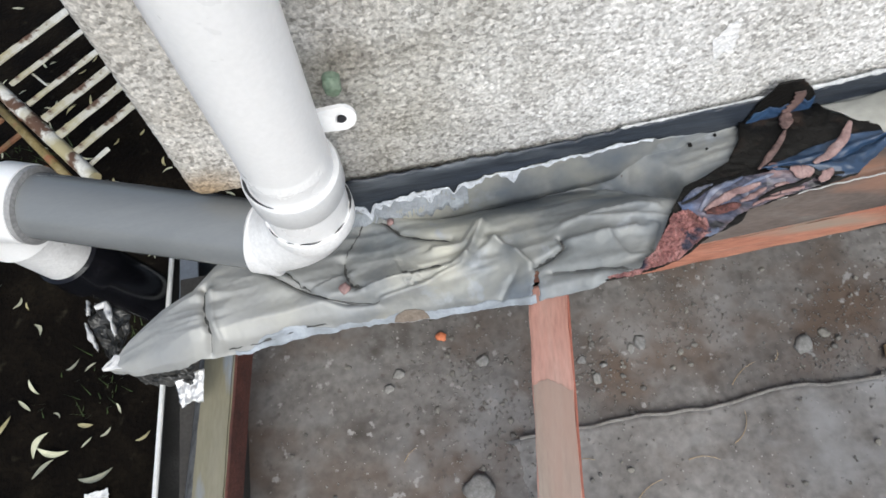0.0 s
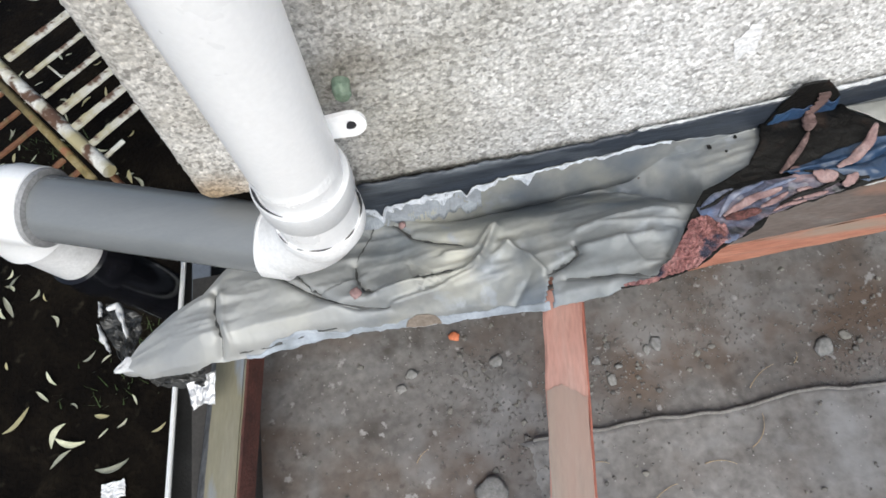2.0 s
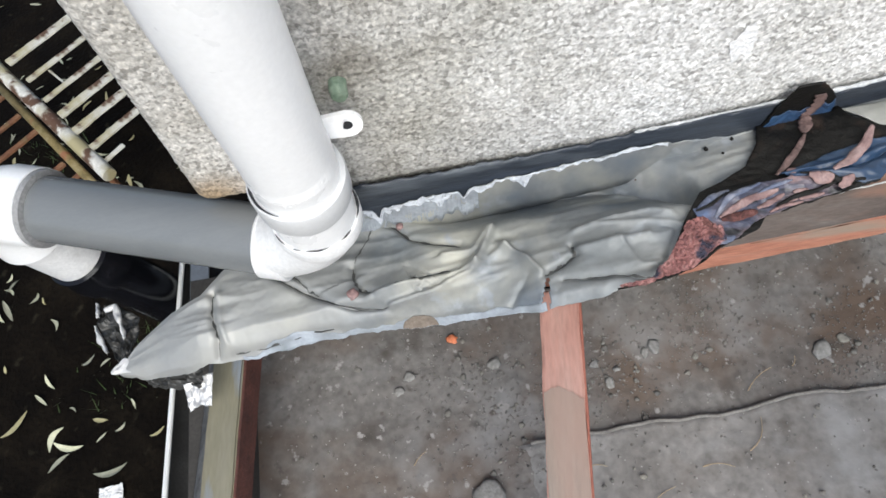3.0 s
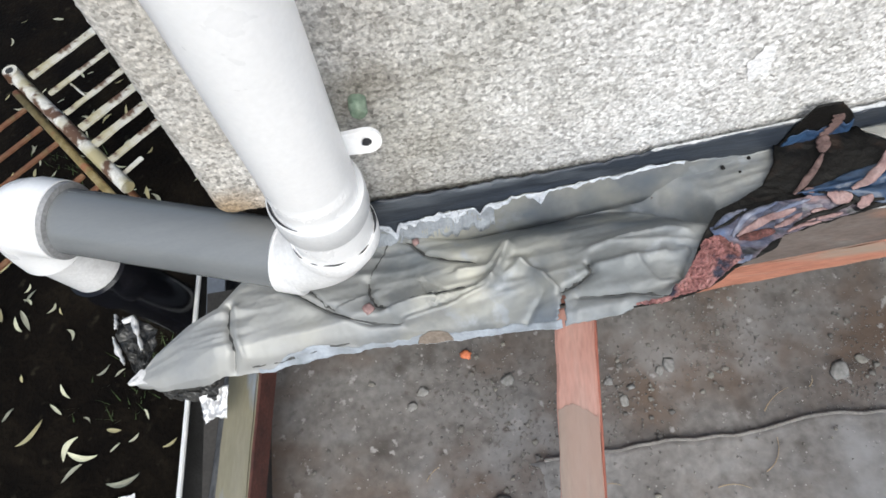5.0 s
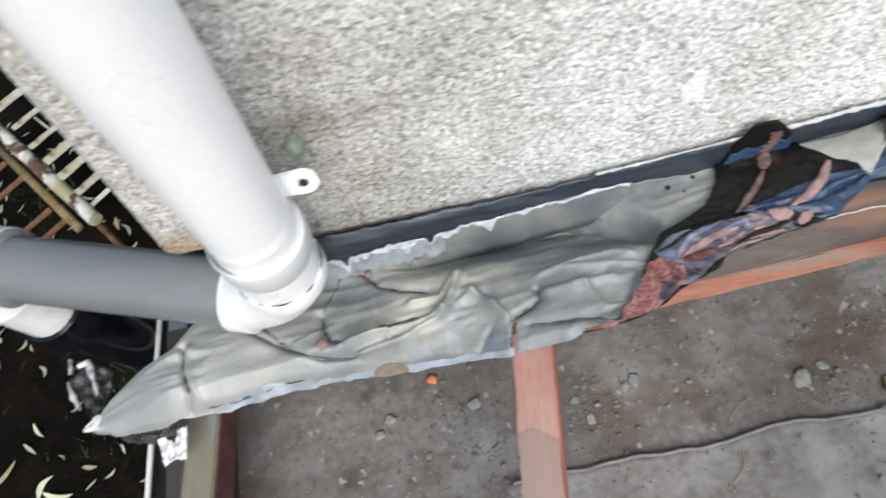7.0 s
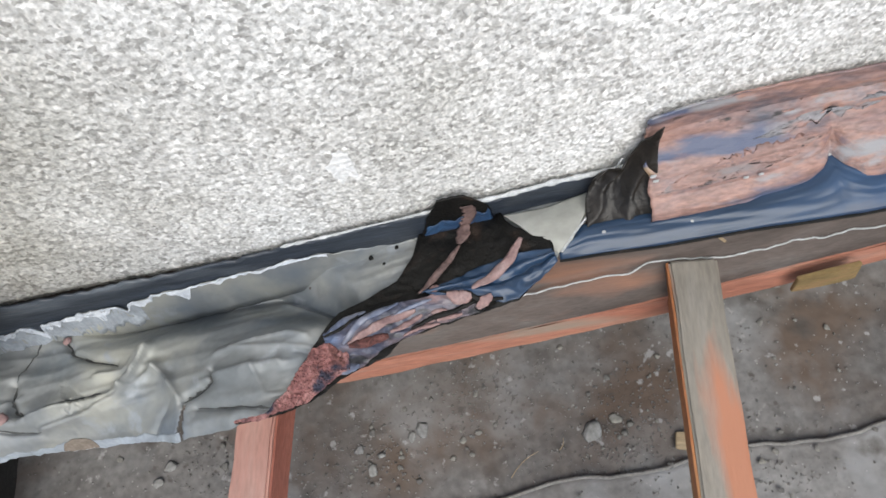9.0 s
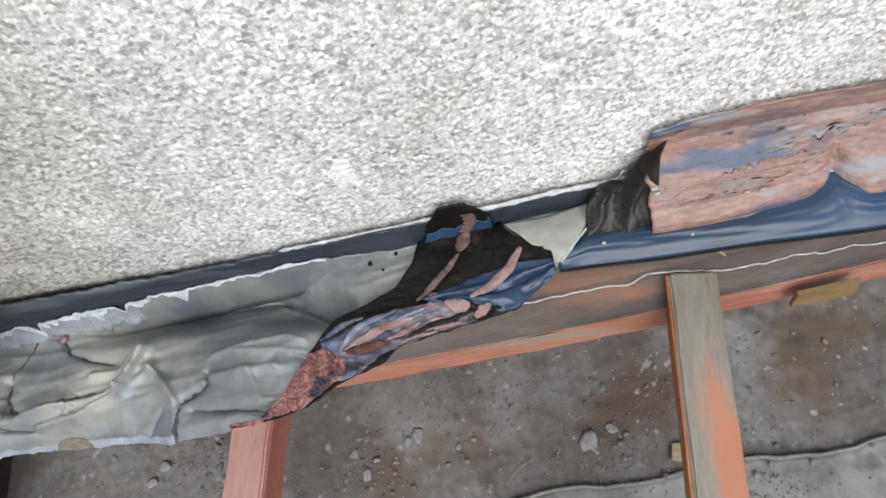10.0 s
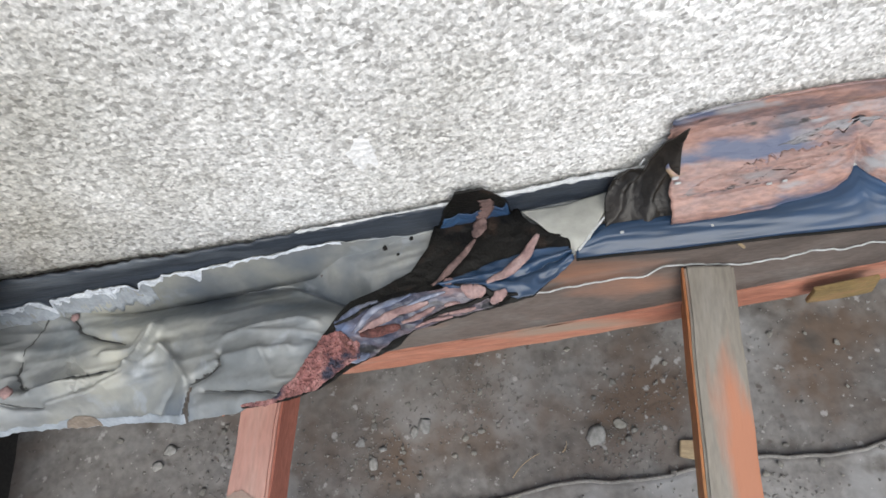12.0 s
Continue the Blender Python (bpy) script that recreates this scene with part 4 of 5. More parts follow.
def build_membrane():
    me = thing("flashing_sheet", "crumpled grey aluminised flashing sheet draped along the wall", "flashing")

    def f(u, v):
        x = -0.215 + 1.063 * u
        if v > 0.78 and abs(x - (0.359 - 0.011 * (v - 0.78) / 0.22)) < 0.0042 * (v - 0.78) / 0.22:
            return None
        return membrane_place(x, v)
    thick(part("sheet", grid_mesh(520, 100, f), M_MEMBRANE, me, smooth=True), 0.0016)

    # turned-up torn edge on the wall
    def peak(x):
        tongue = 0.016 * max(0.0, wob(x, 2, 0, 48)) + 0.009 * max(0.0, wob(x, 6, 0, 85)) + 0.0022 * wob(x, 9, 0, 170)
        return max(0.004, 0.040 - 0.02 * (x - 0.15) + tongue * (1 - 0.55 * ease(0.28, 0.42, x)) + 0.006 * wob(x, 0, 0, 34)
                   - 0.026 * math.exp(-((x - 0.283) / 0.006) ** 2) - 0.020 * math.exp(-((x - 0.172) / 0.004) ** 2) - 0.026 * ease(0.5, 0.645, x))

    def torn(x, v):
        return (x, -0.0135 - 0.012 * (1 - v) ** 2 + 0.0018 * wob(x, v, 0, 60), drape(x, -0.012) - 0.026 * (1 - v) ** 2 + peak(x) * v)
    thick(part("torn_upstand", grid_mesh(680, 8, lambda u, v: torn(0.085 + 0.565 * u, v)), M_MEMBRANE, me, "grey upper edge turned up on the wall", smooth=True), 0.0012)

    def crest(u, v):
        x = 0.085 + 0.45 * u
        low = 1 - max(0.03, 0.16 + 0.6 * wob(x, 7, 0, 38) + 0.4 * wob(x, 1, 0, 90)) * (1 - 0.65 * ease(0.3, 0.5, x))
        return Vector(torn(x, low + (1.03 - low) * v)) + Vector((0, -0.0016, 0))
    thick(part("flaked_crest", grid_mesh(620, 4, crest), M_FLAKE, me, "flaking whitish crest"), 0.001)

    def wash(u, v):
        x = 0.10 + 0.20 * u
        low = 0.22 + 0.5 * abs(wob(x, 2, 0, 25)) + 0.2 * wob(x, 8, 0, 90)
        return Vector(torn(x, min(0.95, low) + (0.97 - min(0.95, low)) * v)) + Vector((0, -0.0010, 0))
    thick(part("pale_wash", grid_mesh(240, 6, wash), M_WASH, me, "pale bluish bloom", smooth=True), 0.0006)

    # dark strips along the sheet's cracked creases: painted shadow gaps and dirt
    def on_sheet(x, y, lift):
        up, lo = lerp_table(UPPER, x), lerp_table(LOWER, x)
        return Vector((x, y, membrane_place(x, min(1, max(0, (y - up) / (lo - up)))).z + lift))
    cracks = [(0.0030, CREASES_EAST[0][2]), (0.0026, CREASES[0][2]), (0.0042, CREASES[2][2]), (0.0030, CREASES[5][2]), (0.0042, CREASES_EAST[2][2]), (0.0020, CREASES[4][2]), (0.0018, CREASES[3][2]), (0.0018, CREASES[1][2]),
              (0.0022, CREASES_EAST[4][2]), (0.0024, ((0.159, -0.012), (0.153, -0.030), (0.139, -0.048), (0.131, -0.064)))]
    for i, (width, line) in enumerate(cracks):
        def crack(u, v):
            p, q = along([(*k, 0) for k in line], u), along([(*k, 0) for k in line], min(1, u + 0.04)) - along([(*k, 0) for k in line], max(0, u - 0.04))
            side = Vector((-q.y, q.x, 0)).normalized()
            w = width * math.sin(math.pi * (0.03 + 0.94 * u)) ** 0.6 * max(0.12, 0.65 + 1.3 * wob(u * 4, i * 5, 0, 2) + 0.6 * wob(u * 13, i * 3, 0, 2))
            p += side * ((v - 0.5) * w + 0.0016 * wob(u * 6, i * 8, 0, 1.5))
            return on_sheet(p.x, p.y, 0.0026)
        thick(part("crease", grid_mesh(48, 3, crack), M_CREASE, me, "dark crease with painted shade and dirt", smooth=True), 0.0005)

    def corner(u, v):
        a, b = along([(0.742, -0.016, 0), (0.79, -0.020, 0), (0.850, -0.013, 0)], u), along([(0.778, -0.074, 0), (0.788, -0.083, 0), (0.806, -0.071, 0)], u)
        p = a.lerp(b, v)
        return Vector((p.x, p.y, drape(p.x, p.y) + 0.011 + 0.004 * math.sin(math.pi * v) + 0.0015 * wob(p.x, p.y, 0, 50)))
    thick(part("exposed_corner", grid_mesh(40, 24, corner), M_PALE, me, "pale beige exposed corner", smooth=True), 0.0015)
    rng = random.Random(2)
    for x, y in ((0.464, -0.016), (0.583, -0.022), (0.43, -0.013), (0.50, -0.012), (0.545, -0.012), (0.615, -0.018), (0.35, -0.012), (0.598, -0.036)):
        r = rng.uniform(0.0014, 0.0036)
        bm = pebble(r, x * 40, 0.35)
        part("bitumen_spot", bm, M_FELT, me, "black bitumen spot").location = (x, y, drape(x, y) + 0.0065 + fold_height(x, y) * 0.5)
    edge_line = [(0.870, -0.0135, 1.750), (0.864, -0.0140, 1.725), (0.859, -0.016, 1.704)] + [(x, y, drape(x, y) + 0.013) for x, y in ((0.845, -0.027), (0.831, -0.045), (0.811, -0.063), (0.791, -0.083))]
    part("pale_edge", tube(edge_line, 0.0013, 6), M_SEALANT, me, "pale cut edge")

    # bluish worn lip
    def lip(u, v):
        x = -0.03 + 0.38 * u
        p = membrane_place(x, 0.962 + 0.042 * v + (0.075 * wob(x, 8, 0, 11) + 0.02 * wob(x, 3, 0, 45)) * (1 - v))
        return p + Vector((0, -0.0006, 0.0012))
    thick(part("worn_lip", grid_mesh(300, 5, lip), M_SILVER, me, "bluish silvery worn lip", smooth=True), 0.0008)

    def spot(u, v):
        a = math.pi * u
        p = membrane_place(0.2015 + 0.0225 * math.cos(a) * v, 1.004 - 0.062 * math.sin(a) * v)
        return p + Vector((0, -0.0008, 0.0026))
    thick(part("bare_spot", grid_mesh(24, 8, spot), M_BARE, me, "brown half-round bare spot", smooth=True), 0.0006)


build_membrane()


def tape_height(x, y):
    """Upper face of the felt patch, which lies over the sheet with a rolled fold along its front."""
    roll = 0.007 * math.exp(-((y + 0.105 + 0.30 * max(0.0, 0.60 - x)) / 0.013) ** 2) * ease(0.52, 0.58, x) * (1 - ease(0.66, 0.74, x))
    return drape(x, y) + 0.012 + roll + 0.003 * wob(x, y, 3, 24) + 0.0022 * (1 - 2 * abs(wob(x * 1.2 - y, y * 1.5 + x, 9, 42)))


def build_tape():
    left = [(0.669, 0.054), (0.657, 0.029), (0.643, -0.014), (0.633, -0.040), (0.609, -0.068), (0.568, -0.087), (0.544, -0.096), (0.528, -0.114), (0.511, -0.134), (0.503, -0.147), (0.477, -0.182), (0.455, -0.193), (0.424, -0.191)]
    right = [(0.700, 0.052), (0.722, 0.030), (0.741, -0.018), (0.747, -0.036), (0.783, -0.064), (0.783, -0.091), (0.755, -0.110), (0.735, -0.125), (0.678, -0.128), (0.649, -0.132), (0.605, -0.139), (0.591, -0.154), (0.564, -0.162),
             (0.540, -0.170), (0.521, -0.182), (0.503, -0.190), (0.455, -0.1945), (0.424, -0.192)]
    tape = thing("felt_patch", "black bitumen felt patch smeared with pink residue and blue film", "roofing felt")

    def place(u, v, lift=0.0):
        a, b = along([(*p, 0) for p in left], v), along([(*p, 0) for p in right], v)
        p = a.lerp(b, u)
        edge = 0.0022 * wob(p.x, p.y, 0, 50) + 0.0012 * wob(p.x, p.y, 4, 150)
        if p.y > -0.012:
            return Vector((p.x + edge, -0.0150 - lift, drape(p.x, 0) + 0.012 + max(p.y, 0) * 1.25 + edge))
        return Vector((p.x + edge, p.y + edge, tape_height(p.x, p.y) + lift))
    thick(part("felt", grid_mesh(44, 130, place), M_FELT, tape, smooth=True), 0.002)

    def laid(top, low, lift, ragged=0.0):
        """A layer between two lines of the plan that follows the felt."""
        def f(u, v):
            p = along([(*q, 0) for q in top], u).lerp(along([(*q, 0) for q in low], u), v)
            x, y = p.x + ragged * (wob(u * 6, v * 3, lift * 900, 1.5) + 0.6 * wob(u * 18, v * 9, 2, 1.5)), p.y + ragged * (wob(u * 6, v * 3, 7, 1.5) + 0.6 * wob(u * 18, v * 9, 5, 1.5))
            return Vector((x, y, tape_height(x, y) + lift))
        return f

    def swipe(line, width, lift, mat, label, name="smear"):
        """A tapered streak along a line of the plan."""
        def f(u, v):
            a, b = along([(*q, 0) for q in line], max(0, u - 0.03)), along([(*q, 0) for q in line], min(1, u + 0.03))
            way = (b - a).normalized()
            side = Vector((-way.y, way.x, 0))
            k = math.sin(math.pi * (0.04 + 0.92 * u)) ** 0.55 * (1 + 0.4 * wob(u * 2.2, v * 0.4, line[0][0] * 90, 2) + 0.12 * wob(u * 9, v, line[0][0] * 50, 2))
            p = along([(*q, 0) for q in line], u) + side * (v - 0.5) * width * k
            return Vector((p.x, p.y, tape_height(p.x, p.y) + lift + 0.0012 * math.sin(math.pi * v)))
        thick(part(name, grid_mesh(36, 6, f), mat, tape, label, smooth=True), 0.0008)

    film = laid([(0.634, -0.091), (0.675, -0.084), (0.711, -0.076), (0.749, -0.073), (0.781, -0.078)], [(0.650, -0.101), (0.684, -0.107), (0.719, -0.124), (0.736, -0.124), (0.784, -0.094)], 0.0035, 0.0012)

    def creased(u, v):
        p = film(u, v)
        p.z += 0.004 * math.exp(-((v - 0.30 - 0.12 * u) / 0.10) ** 2) - 0.0035 * math.exp(-((v - 0.52) / 0.05) ** 2) * ease(0.45, 0.8, u) + 0.003 * math.exp(-((v - 0.72) / 0.12) ** 2)
        return p
    thick(part("film", grid_mesh(60, 40, creased), M_BLUE, tape, "glossy blue film", smooth=True), 0.001)

    # sky reflection on the felt, painted as a blue band
    def band(u, v):
        return place(0.02 + 0.96 * u, 0.105 + 0.055 * v + 0.02 * wob(u * 3, 2, 0, 2) - 0.035 * u, 0.0022 + 0.002 * wob(u * 4, v * 2, 0, 2))
    thick(part("film_band", grid_mesh(40, 12, band), M_BLUE, tape, "painted blue sheen at the wall foot", smooth=True), 0.001)
    thick(part("streaked_residue", grid_mesh(90, 40, laid([(0.660, -0.099), (0.625, -0.099), (0.585, -0.106), (0.545, -0.113), (0.526, -0.119)],
                                                          [(0.700, -0.125), (0.649, -0.131), (0.605, -0.139), (0.566, -0.159), (0.532, -0.168)], 0.003, 0.0025)), M_MIX, tape, "blue-grey and pink streaked residue"), 0.0015)
    crumb = laid([(0.527, -0.130), (0.511, -0.138), (0.492, -0.165), (0.456, -0.1925), (0.426, -0.1905)], [(0.552, -0.150), (0.549, -0.163), (0.538, -0.169), (0.503, -0.189), (0.456, -0.1945), (0.426, -0.192)], 0.004, 0.0025)

    def crumbs(u, v):
        p = crumb(u, v)
        p.z += 0.0035 * abs(wob(p.x, p.y, 0, 180)) + 0.0035 * abs(wob(p.x, p.y, 6, 420))
        return p
    thick(part("crumb_layer", grid_mesh(130, 34, crumbs), M_CRUMB, tape, "crumbling red residue"), 0.0015)
    for line, w in ((((0.552, -0.139), (0.574, -0.138), (0.594, -0.135)), 0.011), (((0.531, -0.133), (0.540, -0.148), (0.545, -0.160)), 0.008)):
        swipe(line, w, 0.0058, M_DARKCRUMB, "dark red crumbling residue", "dark_residue")
    for line, w in ((((0.546, -0.136), (0.565, -0.116), (0.609, -0.101)), 0.0065), (((0.530, -0.122), (0.549, -0.111), (0.573, -0.103)), 0.0075), (((0.598, -0.116), (0.622, -0.108), (0.645, -0.104)), 0.005), (((0.541, -0.1665), (0.560, -0.160)), 0.0085)):
        swipe(line, w, 0.0044, M_LILAC, "pale blue-grey film streak", "film_streak")
    for line, w in ((((0.655, -0.0985), (0.684, -0.108), (0.692, -0.116), (0.719, -0.1215)), 0.0055), (((0.690, -0.117), (0.665, -0.122), (0.640, -0.124), (0.618, -0.131)), 0.005), (((0.527, -0.125), (0.545, -0.121), (0.566, -0.109)), 0.0035)):
        swipe(line, w, 0.0066, M_FELT, "black crack", "crack")
    for line, w in ((((0.702, 0.0), (0.699, -0.018), (0.686, -0.042)), 0.015), (((0.686, -0.044), (0.668, -0.064), (0.646, -0.083), (0.632, -0.093)), 0.0075), (((0.752, -0.058), (0.738, -0.077), (0.711, -0.097), (0.689, -0.104)), 0.0115),
                    (((0.662, -0.104), (0.674, -0.111), (0.687, -0.112)), 0.014), (((0.690, -0.125), (0.699, -0.120), (0.708, -0.116)), 0.010), (((0.642, -0.118), (0.659, -0.119)), 0.006), (((0.646, -0.127), (0.674, -0.126)), 0.005),
                    (((0.631, -0.125), (0.645, -0.126)), 0.0045), (((0.609, -0.137), (0.627, -0.131), (0.649, -0.131)), 0.0045), (((0.551, -0.136), (0.571, -0.127), (0.594, -0.119), (0.626, -0.113)), 0.008), (((0.596, -0.131), (0.614, -0.125), (0.632, -0.118)), 0.006),
                    (((0.655, -0.090), (0.645, -0.094)), 0.010)):
        if line[0][1] > -0.012:
            def high(u, v):
                k = 1 + 0.5 * wob(u * 5, v, 3, 2)
                return Vector((0.700 + 0.004 * math.sin(4 * u) + (v - 0.5) * 0.014 * k, -0.0185, 1.724 - 0.040 * u))
            thick(part("smear", grid_mesh(20, 6, high), M_SMEAR, tape, "dull pink smear", smooth=True), 0.0008)
            line = line[1:]
        swipe(line, w, 0.0088 if line[0][0] > 0.66 and line[0][1] < -0.05 else 0.0050, M_SMEAR if line[0][1] > -0.05 else M_PINK, "dull pink smear")


build_tape()


def build_right_felt():
    blue_top = [(0.800, -0.066), (0.822, -0.054), (0.867, -0.057), (0.935, -0.064), (0.991, -0.065), (1.028, -0.063), (1.054, -0.060), (1.069, -0.053), (1.079, -0.037), (1.087, -0.056), (1.104, -0.072), (1.6, -0.09)]
    blue_low = [(0.785, -0.083), (0.893, -0.096), (1.004, -0.106), (1.093, -0.117), (1.25, -0.125), (1.6, -0.13)]

    def blue(u, v):
        x = 0.79 + 0.75 * u
        a, b = lerp_table(blue_top, x), lerp_table(blue_low, x)
        y = a + (b - a) * v
        z = drape(x, -0.06) + 0.003 + 0.007 * math.sin(math.pi * (0.15 + 0.85 * v)) - 0.004 * v * v + 0.002 * wob(x, v * 2, 0, 16) + 0.010 * (1 - v) * math.exp(-((x - 1.084) / 0.02) ** 2)
        return (x, y, z)
    ob = thick(part("blue_strip", grid_mesh(200, 18, blue), M_BLUE, smooth=True), 0.0025)
    tagged(ob, "glossy blue rolled flashing strip lying on the ledger", "flashing")
    part("dark_edge", tube([Vector(blue(i / 100, 1.0)) + Vector((0, -0.0006, -0.0022)) for i in range(101)], 0.0021, 8), M_FELT, ob, "dark lower edge", smooth=True)
    for x, v, l in ((1.082, 0.12, 0.016), (1.115, 0.05, 0.024), (0.84, 0.45, 0.004), (0.93, 0.55, 0.003)):
        fl = part("paint_fleck", box(l, 0.0028, 0.0012, 0, 0.0006, 0.0004), M_SEALANT, ob, "white paint fleck")
        fl.location = Vector(blue((x - 0.79) / 0.75, v)) + Vector((0, 0, 0.002))

    fp = thing("peeled_patch", "peeling red and grey bitumen felt patch on the wall", "roofing felt")

    def patch(u, v):
        x = 0.890 + 0.75 * u + 0.006 * wob(0, v * 4, 0, 3) * (1 - u)
        top = 1.816 + 0.008 * math.sin((x - 0.88) * 9) - 0.012 * math.exp(-(x - 0.885) / 0.02) + 0.002 * wob(x, 0, 0, 60)
        y1 = lerp_table(blue_top, x) - 0.012
        z1 = drape(x, -0.05) + 0.010
        k = ease(0.25, 1.0, v)
        y = -0.010 + (y1 + 0.010) * k
        z = top + (z1 - top) * v
        return Vector((x, y - 0.004 * wob(x * 0.5, v * 1.5, 0, 8) - 0.0008 * (1 - 2 * abs(wob(x * 0.7 - z * 0.5, z * 1.6, 4, 34))) - 0.0005 * wob(x, z, 2, 120), z + 0.002 * wob(x, v, 9, 20)))
    thick(part("felt", grid_mesh(220, 60, patch), M_PATCH, fp, smooth=True), 0.003)
    layers = ((0.004, 0.02, 0.16, 0.16, M_BLUEFELT), (0.03, 0.16, 0.24, 0.24, M_SALMON), (0.20, 0.06, 0.22, 0.16, M_SALMON), (0.02, 0.60, 0.20, 0.16, M_SALMON), (0.16, 0.42, 0.22, 0.10, M_GREYFELT), (0.32, 0.30, 0.16, 0.16, M_BLUEFELT))
    for i, (u0, v0, du, dv, mat) in enumerate(layers):
        def flake(u, v):
            k = math.sin(math.pi * (0.02 + 0.96 * u)) ** 0.7
            rag = 1 + 0.9 * wob(u * 4, i * 4, v, 2) + 0.6 * wob(u * 11, i * 7, v * 2, 2) + 0.3 * wob(u * 30, i * 3, v * 2, 2)
            p = patch(u0 + du * (u + 0.10 * wob(v * 3, i, 0, 2)), v0 - 0.32 * du * (u - 0.5) * 2 + dv * (0.5 + (v - 0.5) * k * rag))
            return p + Vector((0, -0.0008, 0.0006 + 0.0002 * i))
        thick(part("flake", grid_mesh(70, 14, flake), mat, fp, "", smooth=True), 0.0004)

    def crumple(u, v):
        x = 0.842 + 0.058 * u + 0.02 * v * (1 - u) * -1
        top = 1.735 + 0.075 * u * u
        z = top + (drape(x, -0.05) + 0.004 - top) * v
        y = -0.014 - 0.045 * v * ease(0, 1, v) - 0.010 * (1 - 2 * abs(wob(u * 1.1 + v * 0.5, v * 1.0 - u * 0.6, 0, 1.8))) - 0.0015 * (1 - 2 * abs(wob(u * 4 - v * 2, v * 3, 3, 1.5)))
        return (x, min(y, -0.006), z)
    ob = thick(part("felt_scrap", grid_mesh(44, 56, crumple), M_SCRAP, smooth=True), 0.002)
    tagged(ob, "crumpled glossy black felt scrap against the wall", "roofing felt")
    for x, v, r in ((0.893, 0.60, 0.0022), (0.895, 0.64, 0.002), (0.985, 0.74, 0.0018), (1.0, 0.745, 0.0018)):
        p = patch((x - 0.89) / 0.75, v)
        bit = part("paint_fleck", box(r * 3, r, r * 1.5, 0, 0.001, 0.0006), M_SEALANT, fp, "white paint fleck")
        bit.location = p + Vector((0, -0.004, 0.002))
    sp = box(0.022, 0.003, 0.002, 0.004, 0.0008, 0.0005)
    ob = part("splinter", sp, M_CHIP)
    ob.matrix_basis = Matrix.Translation((0.955, -0.098, drape(0.955, -0.06) - 0.01)) @ Matrix.Rotation(radians(-55), 4, "Z")
    tagged(ob, "small wood splinter caught on the blue strip", "splinter")


build_right_felt()


# ---- crumpled foil at the eaves end ----
def build_foil():
    fo = thing("foil_scrap", "crumpled silver foil end with a black back hanging over the gutter", "foil")

    def between(top, low, zs, crease, seed):
        """A crumpled sheet between two lines of the plan; zs are its heights along them."""
        def f(u, v):
            p = along([(*q, 0) for q in top], u).lerp(along([(*q, 0) for q in low], u), v)
            z = zs[0] + (zs[1] - zs[0]) * v + crease * (1 - 2.4 * abs(wob(u * 2.3 + v, v * 1.4 - u * 0.6, seed, 1.6))) + 0.4 * crease * (1 - 2.4 * abs(wob(u * 5 - v * 2, v * 3 + u, seed + 4, 1.5)))
            return Vector((p.x + 0.002 * wob(u * 6, v * 6, seed, 1), p.y + 0.002 * wob(u * 6, v * 6, seed + 2, 1), z))
        return f
    thick(part("curl", grid_mesh(44, 24, between([(-0.263, -0.001), (-0.257, -0.040), (-0.238, -0.073), (-0.222, -0.103)], [(-0.226, -0.012), (-0.198, -0.033), (-0.198, -0.058), (-0.207, -0.094)], (1.474, 1.478), 0.007, 8)), M_FOILBACK, fo, "black glossy curled foil"), 0.001)
    thick(part("hanging_fold", grid_mesh(50, 18, between([(-0.200, -0.113), (-0.151, -0.113), (-0.108, -0.125)], [(-0.186, -0.131), (-0.154, -0.139), (-0.118, -0.147)], (1.474, 1.452), 0.006, 3)), M_FOILBACK, fo, "black crumpled foil fold"), 0.001)
    thick(part("silver_tongue", grid_mesh(24, 20, between([(-0.141, -0.138), (-0.120, -0.130), (-0.099, -0.127)], [(-0.136, -0.174), (-0.122, -0.166), (-0.106, -0.170)], (1.462, 1.448), 0.0025, 5)), M_FOIL, fo, "pale silver tongue", smooth=True), 0.001)
    thick(part("turned_hem", grid_mesh(24, 8, between([(-0.222, -0.119), (-0.206, -0.101), (-0.153, -0.113)], [(-0.221, -0.121), (-0.182, -0.124), (-0.152, -0.117)], (1.506, 1.504), 0.0012, 1)), M_HEM, fo, "pale turned-over hem", smooth=True), 0.0012)

    def ribbon(line, width, z, seed):
        def f(u, v):
            p, q = along([(*k, 0) for k in line], u), along([(*k, 0) for k in line], min(1, u + 0.05)) - along([(*k, 0) for k in line], max(0, u - 0.05))
            side = Vector((-q.y, q.x, 0)).normalized()
            w = width * (0.75 + 0.7 * wob(u * 3, seed, 0, 1.7)) * (0.35 + 0.65 * math.sin(math.pi * (0.1 + 0.8 * u)))
            return Vector((p.x, p.y, z + 0.004 * math.sin(math.pi * v) + 0.003 * wob(u * 4, v, seed, 1.5))) + side * (v - 0.5) * w
        thick(part("curl_rim", grid_mesh(30, 6, f), M_HEM, fo, "white torn foil rim", smooth=True), 0.001)
    ribbon([(-0.258, -0.003), (-0.256, -0.026)], 0.007, 1.487, 2.0)
    ribbon([(-0.261, -0.036), (-0.252, -0.059), (-0.240, -0.081)], 0.008, 1.484, 5.0)
    ribbon([(-0.245, -0.017), (-0.231, -0.013), (-0.222, -0.038), (-0.214, -0.066)], 0.014, 1.490, 9.0)


build_foil()


